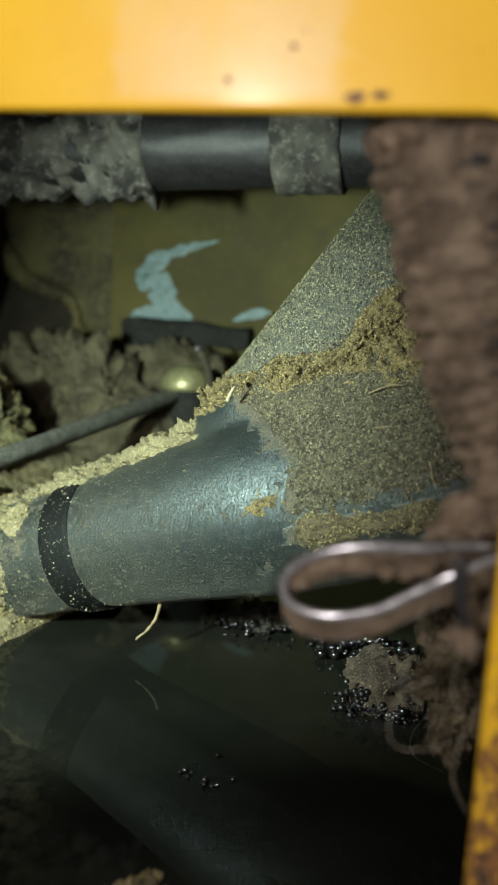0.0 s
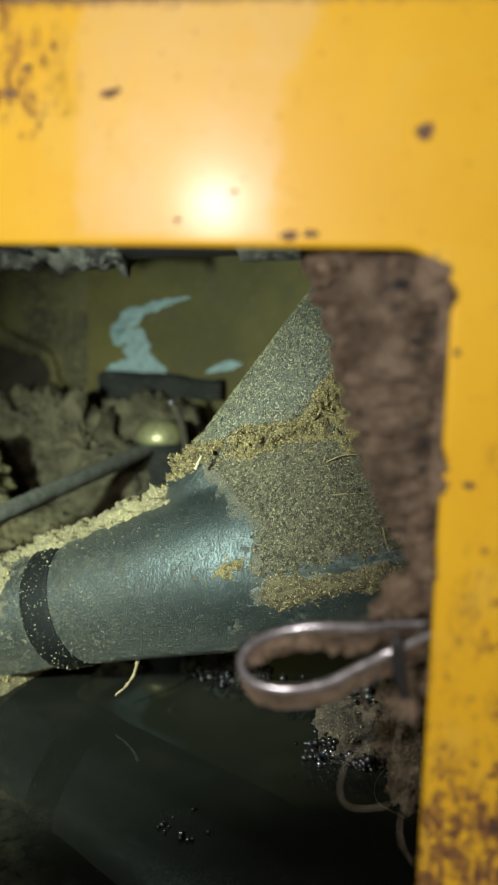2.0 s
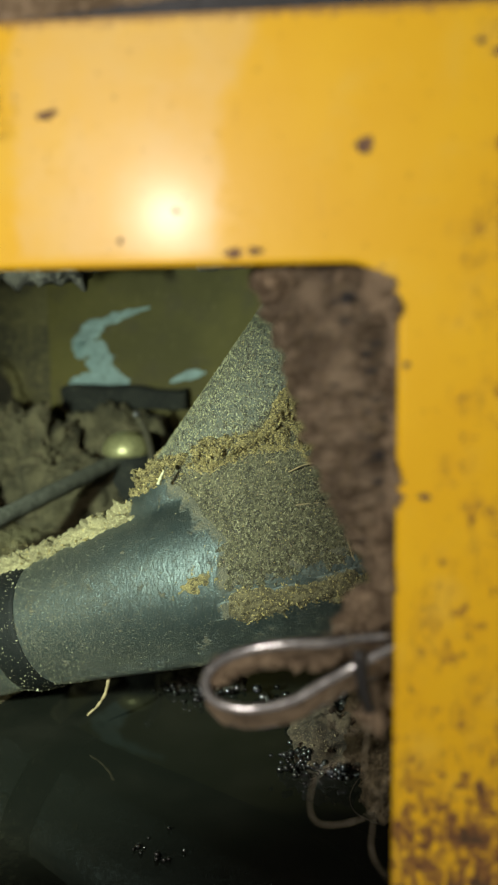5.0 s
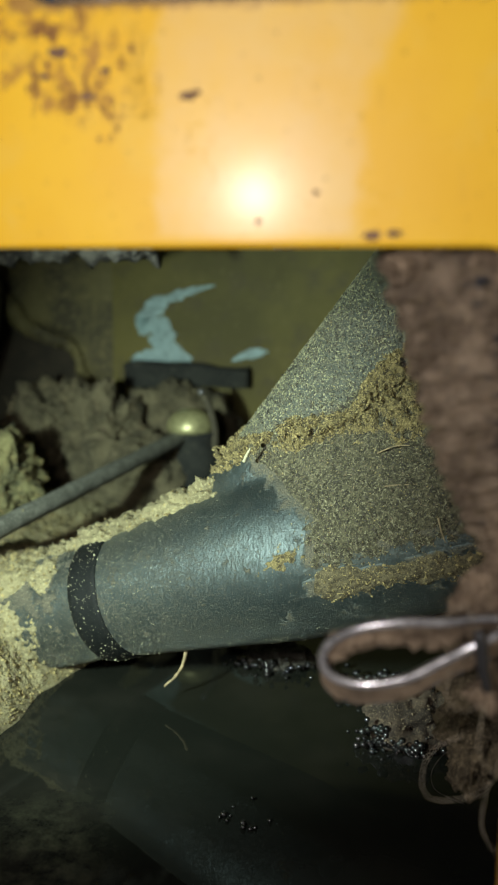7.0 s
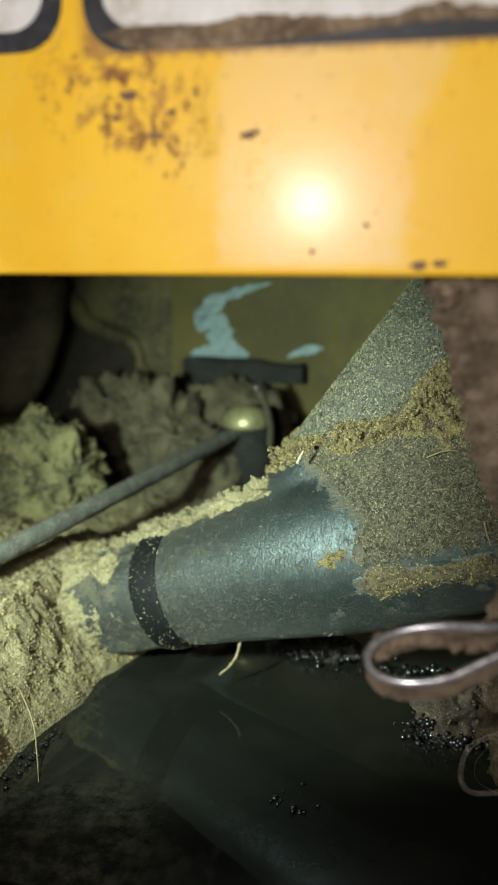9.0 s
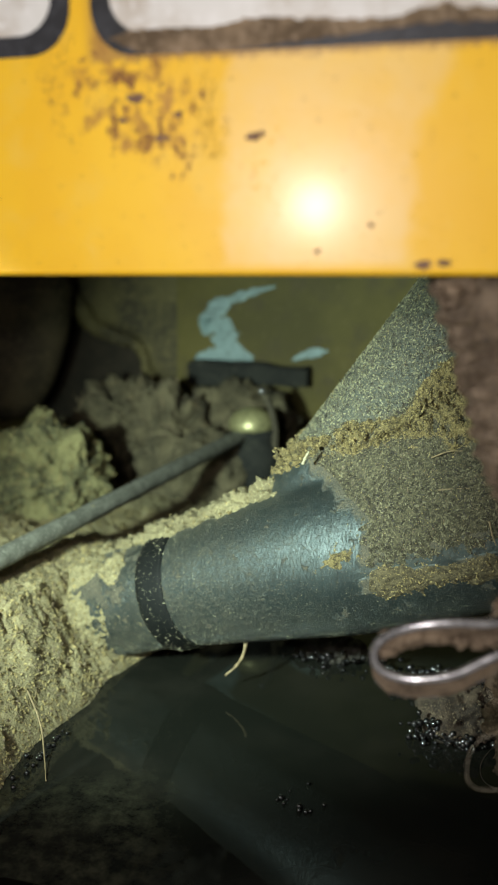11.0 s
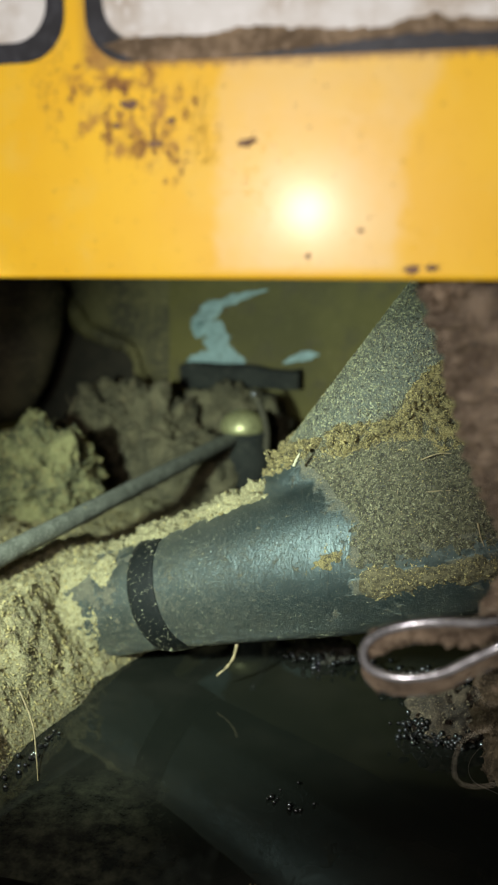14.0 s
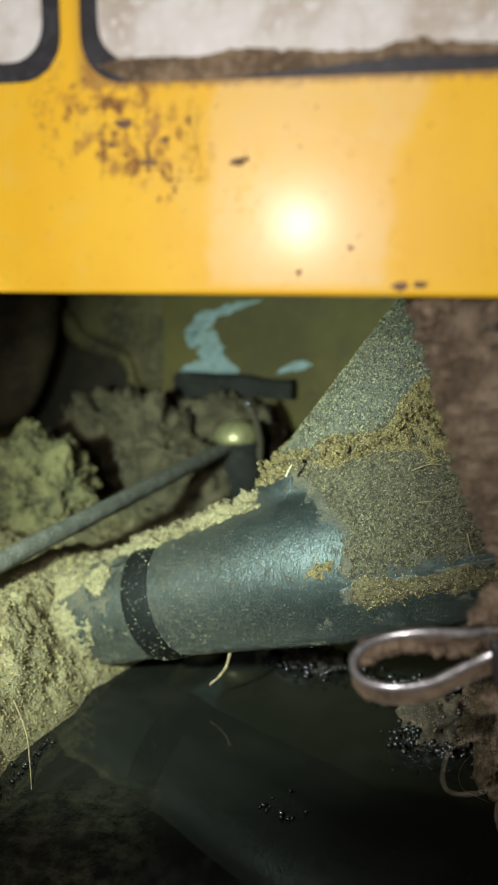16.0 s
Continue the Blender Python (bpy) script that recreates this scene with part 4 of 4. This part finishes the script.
def pipe_crust():
    """The ridge of crumbs lying along the top of the pipe and in the fork."""
    bm = bmesh.new()
    rng = random.Random(5)
    ahead = (RIGHT - RING).normalized()
    up = Vector((0, 0, 1)) - ahead * ahead.z
    up.normalize()
    side = ahead.cross(up)
    for k in range(56):
        s = -0.15 + 0.90 * k / 55
        a = math.radians(rng.uniform(2, 22))
        p = on_pipe(s) + (up * math.cos(a) + (side if side.y > 0 else -side) * math.sin(a)) * (pipe_radius((s + 0.30) / 1.85) - 0.04)
        r = rng.uniform(0.14, 0.36) * (0.75 + 0.5 * (0.1 < s < 0.6))
        lump(p, (r * 1.5, r * 1.2, r * 0.75), 0.20, 5, k * 1.7, 4, bm)
    return tagged(part("crust", bm, DIRT, pipe, "ridge of crumbly yellow dirt"), kind="stuff")


crust = pipe_crust()
part("flake", lump(on_pipe(0.16) + Vector((0.35, -0.55, 1.42)), (0.16, 0.07, 0.09), 0.05, 6, 3.0, 3), CHIP, pipe, "orange-brown rust flake")


# ---- loose crumbs and fibres ----
def plain_pipe_surface():
    """The pipe's outer skin, for laying crumbs on."""
    dg = bpy.context.evaluated_depsgraph_get()
    bpy.context.view_layer.update()
    return bpy.data.meshes.new_from_object(pipe_tube.evaluated_get(dg))


class Skin:
    def __init__(self, data, ob):
        self.data, self.location, self.parent = data, ob.location, ob.parent


skin = Skin(plain_pipe_surface(), pipe_tube)


def height_on_pipe(p):
    return -0.342 * p.x + 0.062 * p.y + 0.938 * p.z + 4.488


def dirt_mat(name, depth, material, label):
    """A caked layer on the pipe: its skin lifted by an uneven depth, cut away where there is none."""
    bm = bmesh.new()
    bm.from_mesh(skin.data)
    base = pipe_tube.location + pipe.location
    for v in bm.verts:
        v.co = (v.co + base) / U
    bm.normal_update()
    mask = {v: depth(v.co, v.normal) for v in bm.verts}
    bmesh.ops.delete(bm, geom=[v for v in bm.verts if mask[v] < -0.08], context="VERTS")
    bmesh.ops.subdivide_edges(bm, edges=bm.edges, cuts=1, use_grid_fill=True)
    bm.normal_update()
    lift = {v: depth(v.co, v.normal) for v in bm.verts}
    for v in bm.verts:
        v.co += v.normal * lift[v]
    return part(name, finish(bm), material, pipe, label)


def coat_depth(p, n):
    """Thin matted coat on the upper half of the pipe past the fork."""
    if n.y > 0.45:
        return -1.0
    wave = noise.fractal(p * 0.9, 0.8, 2.1, 5)
    high = height_on_pipe(p)
    inside = min(p.x + 3.35 + 1.2 * max(0.0, high - 1.2) + 0.20 * wave if p.x + 1.8 * p.z < -13.0 else 1.0, height_on_pipe(p) - 0.12 + 0.22 * wave, (-1.75 - (p.z - 0.47 * p.x)) * 0.8 + 0.25 * wave)
    rough = 0.5 + 0.5 * noise.fractal(p * 7.0, 0.6, 2.1, 5)
    fine = noise.fractal(p * 6.0 + Vector((4, 4, 4)), 0.6, 2.1, 4)
    return min(inside * 0.14 + 0.055 * fine, 0.03 + 0.055 * rough) - 0.008


def fork_line(x):
    """Middle height and half width of the pile across the fork."""
    for (x0, z0, w0), (x1, z1, w1) in zip(FORK_LINE, FORK_LINE[1:]):
        if x < x1:
            k = (x - x0) / (x1 - x0)
            return z0 + (z1 - z0) * k, w0 + (w1 - w0) * k
    return FORK_LINE[-1][1:]


FORK_LINE = ((-6.6, -5.20, 0.22), (-5.6, -4.62, 0.26), (-4.9, -4.28, 0.28), (-3.6, -3.82, 0.38), (-2.85, -3.60, 0.42), (-2.1, -3.06, 0.86), (-1.4, -2.72, 1.15), (0.0, -2.3, 1.1))


def fork_depth(p, n):
    """Thick crumbly pile lying across the fork."""
    if n.y > 0.6 or p.x < -6.5:
        return -1.0
    wave = noise.fractal(p * 1.1 + Vector((3, 1, 7)), 0.8, 2.1, 5)
    mid, wide = fork_line(p.x)
    inside = 1 - abs(p.z - mid + 0.22 * wave) / wide
    clump = noise.fractal(p * 4.5, 0.7, 2.1, 6) + 0.6 * (noise.ridged_multi_fractal(p * 8.0, 0.9, 2.2, 4, 1.0, 2.0) - 1)
    return min(inside * 0.34 + 0.08 * noise.fractal(p * 6.0, 0.6, 2.1, 4), 0.06 + 0.035 * max(0.0, p.x + 5.6) + 0.27 * clump) - 0.01


def ledge_depth(p, n):
    """A second, broken strip of dirt lower on the pipe."""
    if n.y > 0.45 or p.x < -3.3:
        return -1.0
    wave = noise.fractal(p * 1.5 + Vector((9, 2, 4)), 0.8, 2.1, 5)
    inside = 1 - abs(height_on_pipe(p) + 0.36 + 0.10 * (p.x + 3.2) + 0.12 * wave) / 0.34 - 0.6 * max(0.0, 0.10 - noise.fractal(p * 0.8 + Vector((2, 8, 1)), 0.8, 2.1, 5))
    return min(inside * 0.12 + 0.05 * noise.fractal(p * 6.0, 0.6, 2.1, 4), 0.05 + 0.05 * noise.fractal(p * 5.0, 0.7, 2.1, 5)) - 0.01


def buried_depth(p, n):
    """Dirt heaped over the pipe where it runs into the bank."""
    if p.x > -8.6:
        return -1.0
    wave = noise.fractal(p * 1.0 + Vector((1, 6, 2)), 0.8, 2.1, 5)
    inside = (-p.x - 10.45) * 0.7 + 1.5 * wave + 0.5 * noise.fractal(p * 3.0, 0.8, 2.1, 4)
    return min(inside * 0.25, 0.10 + 0.16 * noise.fractal(p * 3.5, 0.75, 2.1, 6)) - 0.01


def patch_depth(p, n):
    """A small smear of dirt beside the coat."""
    if n.y > 0.45 or not -4.9 < p.x < -3.2:
        return -1.0
    wave = noise.fractal(p * 2.0 + Vector((6, 3, 1)), 0.7, 2.1, 5)
    inside = 1 - math.hypot((p.x + 3.98) / 0.42, (height_on_pipe(p) - 0.30) / 0.24) + 0.8 * wave
    return min(inside * 0.03 + 0.035 * noise.fractal(p * 7.0, 0.6, 2.1, 4), 0.04) - 0.01


def on_branch(p, n):
    return 1.0 if n.y < 0.4 and p.z - 0.47 * p.x > -2.0 else 0.0


def specks_on_tube(p, n):
    k = noise.fractal(p * 0.9, 0.7, 2.1, 4)
    return max(0.02, 0.15 + 0.5 * k) * max(0.15, 0.55 - 0.6 * n.z) + 2.0 * max(0.0, min(1.0, (-6.3 - p.x) / 2.0)) + 0.9 * max(0.0, -n.z)


def coat_fringe(p, n):
    """Sparse crumbs that thin out beyond the edge of the coat."""
    if n.y > 0.45 or p.x < -6.5:
        return 0.0
    wave = noise.fractal(p * 0.9, 0.8, 2.1, 5)
    out = max(0.0, -(p.x + 3.35 + 1.2 * max(0.0, height_on_pipe(p) - 1.2) + 0.20 * wave)) if p.x + 1.8 * p.z < -13.0 else 0.0
    out += max(0.0, 0.12 - height_on_pipe(p)) * 0.8
    return math.exp(-out / 0.35) * max(0.0, 0.5 + 1.2 * noise.fractal(p * 2.5, 0.7, 2.1, 4))


coat_mat = dirt_mat("dirt_coat", coat_depth, COAT, "thin matted brown dirt coat")
fork_mat = dirt_mat("fork_dirt", fork_depth, FORK, "thick crumbly yellow-brown dirt pile")
patch_mat = dirt_mat("dirt_patch", patch_depth, FORK, "small smear of yellow-brown dirt")
tagged(patch_mat, "small smear of yellow-brown dirt", kind="stuff")
scatter("crumb_layer", patch_mat, 160, (0.006, 0.022), CRUMB, patch_mat, RNG)
ledge_mat = dirt_mat("dirt_strip", ledge_depth, STRIP, "broken strip of brown dirt")
scatter("crumb_layer", fork_mat, 18000, (0.007, 0.036), CRUMB, fork_mat, RNG, label="loose yellow crumbs")
scatter("chaff_layer", fork_mat, 4000, (0.008, 0.016), WET_DIRT, fork_mat, RNG, long=3, sink=-0.3, label="dark chaff in the fork")
scatter("chaff_layer", fork_mat, 9000, (0.008, 0.016), CRUMB, fork_mat, RNG, long=3.5, sink=-0.6, label="short chaff in the fork")
scatter("chaff_layer", coat_mat, 20000, (0.010, 0.021), CHAFF, coat_mat, RNG, long=2.8, sink=0.1, label="matted short chaff")
scatter("chaff_layer", coat_mat, 15000, (0.010, 0.020), WET_DIRT, coat_mat, RNG, long=2.8, sink=0.1, label="dark matted chaff")
scatter("crumb_layer", coat_mat, 6000, (0.006, 0.022), CRUMB_DARK, coat_mat, RNG, label="fine brown crumbs")
buried_mat = dirt_mat("heaped_dirt", buried_depth, DIRT, "yellow-grey dirt heaped on the buried end")
scatter("crumb_layer", buried_mat, 2600, (0.010, 0.055), CRUMB, buried_mat, RNG, label="loose yellow crumbs")
scatter("crumb_layer", coat_mat, 3000, (0.006, 0.022), CRUMB, coat_mat, RNG, label="coarse brown crumbs")
scatter("crumb_layer", skin, 5000, (0.005, 0.022), CRUMB, pipe, RNG, coat_fringe, label="sparse brown crumbs")
scatter("chaff_layer", skin, 3500, (0.005, 0.010), CHAFF, pipe, RNG, coat_fringe, long=6, sink=-0.2, label="sparse chaff")
scatter("crumb_layer", skin, 5000, (0.006, 0.024), BRANCH_DUST, pipe, RNG, on_branch, label="grey-green dust grains")
scatter("chaff_layer", skin, 34000, (0.009, 0.020), BRANCH_DUST, pipe, RNG, on_branch, long=2.8, sink=0.1, label="short grey-green chaff")
scatter("chaff_layer", skin, 18000, (0.009, 0.020), WET_DIRT, pipe, RNG, on_branch, long=2.8, sink=0.0, label="dark chaff")
scatter("crumb_layer", ledge_mat, 2600, (0.006, 0.034), CRUMB, ledge_mat, RNG, label="fine brown crumbs")
scatter("crumb_layer", skin, 26000, (0.003, 0.014), DUST, pipe, RNG, specks_on_tube, label="pale dust specks")
scatter("straw_litter", coat_mat, 30, (0.006, 0.011), STRAW, coat_mat, RNG, long=16, sink=-0.4, label="short dry straw bits")
scatter("crumb_layer", pipe_collar, 520, (0.005, 0.022), DUST, pipe_collar, RNG, lambda p, n: 1.0 if n.y < 0.2 else 0.0)
scatter("crumb_layer", crust, 5200, (0.01, 0.055), CRUMB, crust, RNG)
scatter("chaff_layer", crust, 1500, (0.006, 0.012), STRAW, crust, RNG, long=9, sink=-0.5)
scatter("crumb_layer", hose_wall, 7000, (0.006, 0.034), RED_DIRT, hose, RNG, lambda p, n: (0.12 + max(0.0, min(1.0, (-0.45 - 0.25 * p.z - p.x) / 0.5))) if n.y < 0.3 else 0.0)
scatter("fibre_layer", hose_wall, 4200, (0.004, 0.008), STRAW, hose, RNG, lambda p, n: 1.0 if n.y < 0.3 else 0.0, long=22, sink=-0.9, label="short plant fibres")
scatter("crumb_layer", packed, 3600, (0.010, 0.055), RED_DIRT, packed, RNG)
scatter("fibre_layer", packed, 700, (0.004, 0.009), STRAW, packed, RNG, long=26, sink=-0.5, label="short plant fibres")
scatter("crumb_layer", strap_band, 700, (0.010, 0.04), RED_DIRT, strap, RNG)
near_bank = lambda p, n: 1.0 if p.z > WATER and p.x > -17 and p.y < 17 else 0.0
scatter("crumb_layer", bank, 34000, (0.008, 0.045), CRUMB, bank, RNG, near_bank)
scatter("crumb_layer", bank, 14000, (0.008, 0.034), CRUMB_DARK, bank, RNG, near_bank)
scatter("fibre_layer", bank, 500, (0.010, 0.02), STRAW, bank, RNG, near_bank, long=20, sink=-0.3)
scatter("crumb_layer", grey_clod, 3500, (0.015, 0.06), CRUMB, grey_clod, RNG)
scatter("crumb_layer", rear_clod, 2000, (0.015, 0.07), CRUMB_DARK, rear_clod, RNG)
scatter("fibre_layer", rear_clod, 300, (0.015, 0.03), STRAW, rear_clod, RNG, long=26, sink=-0.5)
scatter("crumb_layer", heap, 500, (0.02, 0.08), CRUMB, heap, RNG)
scatter("crumb_layer", bank_clod, 900, (0.01, 0.04), CRUMB_DARK, bank_clod, RNG)
scatter("crumb_layer", pillar, 3000, (0.012, 0.05), CLAY, pillar, RNG)
scatter("fibre_layer", pillar, 260, (0.006, 0.012), STRAW, pillar, RNG, long=30, sink=-0.6)


# ---- straws, twigs, roots and hairs ----
def strand(name, pts, r, material, label, category, steps=8):
    return tagged(part(name, tube(spline(pts, steps), lambda t: r * (1 - 0.5 * t), 8, r * 0.4, rough_scale=20), material), label, category)


strand("twig", ((-6.62, 8.5, -9.3), (-6.68, 8.3, -9.75), (-6.85, 8.2, -10.05), (-7.1, 8.1, -10.3)), 0.05, STRAW, "short dry twig hanging under the pipe", "twig")
strand("wood_chip", ((-5.06, 7.72, -4.52), (-4.98, 7.66, -4.36), (-4.90, 7.64, -4.20)), 0.045, DUST, "small pale wood chip lying in the fork", "wood chip")
strand("straw", ((-2.3, 6.62, -4.75), (-1.7, 6.35, -4.55), (-0.9, 6.2, -4.45)), 0.018, STRAW, "thin dry straw lying on the dirt coat", "straw")
strand("straw", ((-2.1, 7.0, -4.05), (-1.75, 6.8, -3.85), (-1.45, 6.7, -3.8)), 0.017, STRAW, "thin dry straw lying on the dirt coat", "straw")
strand("straw", ((-0.85, 5.75, -5.0), (-0.78, 5.65, -5.25), (-0.70, 5.6, -5.45)), 0.02, STRAW, "pale straw splinter on the pipe", "straw")
strand("root", ((-0.1, 5.0, -9.2), (-0.5, 5.4, -9.7), (-0.75, 5.5, -10.2), (-0.65, 5.5, -10.6), (-0.1, 5.2, -10.65)), 0.014, WET_DIRT, "bent root hanging beside the opening", "root")
strand("stalk", ((-10.9, 4.9, -9.6), (-10.45, 4.6, -10.2), (-10.05, 4.0, -10.65), (-9.7, 3.4, -10.78)), 0.024, STRAW, "thin dry stalk bent over the dirt bank", "stalk")
for pts in (((-0.55, 0.1, -6.35), (-0.95, 0.05, -6.6), (-1.05, 0.05, -7.1), (-0.85, 0.05, -7.3), (-0.35, 0.05, -7.15), (-0.05, 0.05, -6.8)),
            ((-0.30, 0.1, -5.9), (-0.35, 0.05, -6.5), (-0.15, 0.05, -6.8), (-0.05, 0.1, -6.6)),
            ((-0.2, 0.1, -7.0), (-0.25, 0.05, -7.6), (-0.05, 0.05, -8.0)),
            ((-0.9, 0.05, -4.7), (-0.6, -0.1, -4.5), (-0.45, -0.1, -4.9), (-0.2, -0.05, -5.3)),
            ((-0.75, 0.0, -5.4), (-0.8, 0.0, -5.75), (-0.6, 0.0, -5.95), (-0.3, 0.05, -5.85))):
    strand("hair", pts, 0.006, PALE_HAIR, "fine pale hair caught on the strap and dirt", "hair", 12)


# ---- foam ----
def foam(centre, spread, count, size, seed, label):
    rng = random.Random(seed)
    bm = bmesh.new()
    for _ in range(count):
        r = rng.uniform(*size)
        m = Matrix.Translation((centre[0] + rng.gauss(0, spread[0]), centre[1] + rng.gauss(0, spread[1]), centre[2] + abs(rng.gauss(0, spread[2])) + r * 0.3))
        bmesh.ops.create_icosphere(bm, subdivisions=3, radius=r, matrix=m)
    return tagged(part("foam", finish(bm), BUBBLE), label, "foam", kind="stuff")


foam((-1.55, 7.2, WATER), (0.42, 0.18, 0.22), 110, (0.025, 0.10), 1, "cluster of dark bubbles by the muddy clod")
foam((-4.95, 10.5, WATER), (0.55, 0.2, 0.12), 60, (0.03, 0.10), 2, "cluster of dark bubbles under the pipe")
foam((-4.35, 4.0, WATER), (0.28, 0.22, 0.02), 12, (0.03, 0.07), 3, "few bubbles floating on black water")
foam((-10.32, 4.2, WATER), (0.10, 0.7, 0.04), 34, (0.02, 0.07), 4, "bubbles along the foot of the dirt bank")
foam((-2.0, 10.0, WATER), (0.75, 0.35, 0.15), 110, (0.04, 0.13), 5, "cluster of dark bubbles behind the strap")
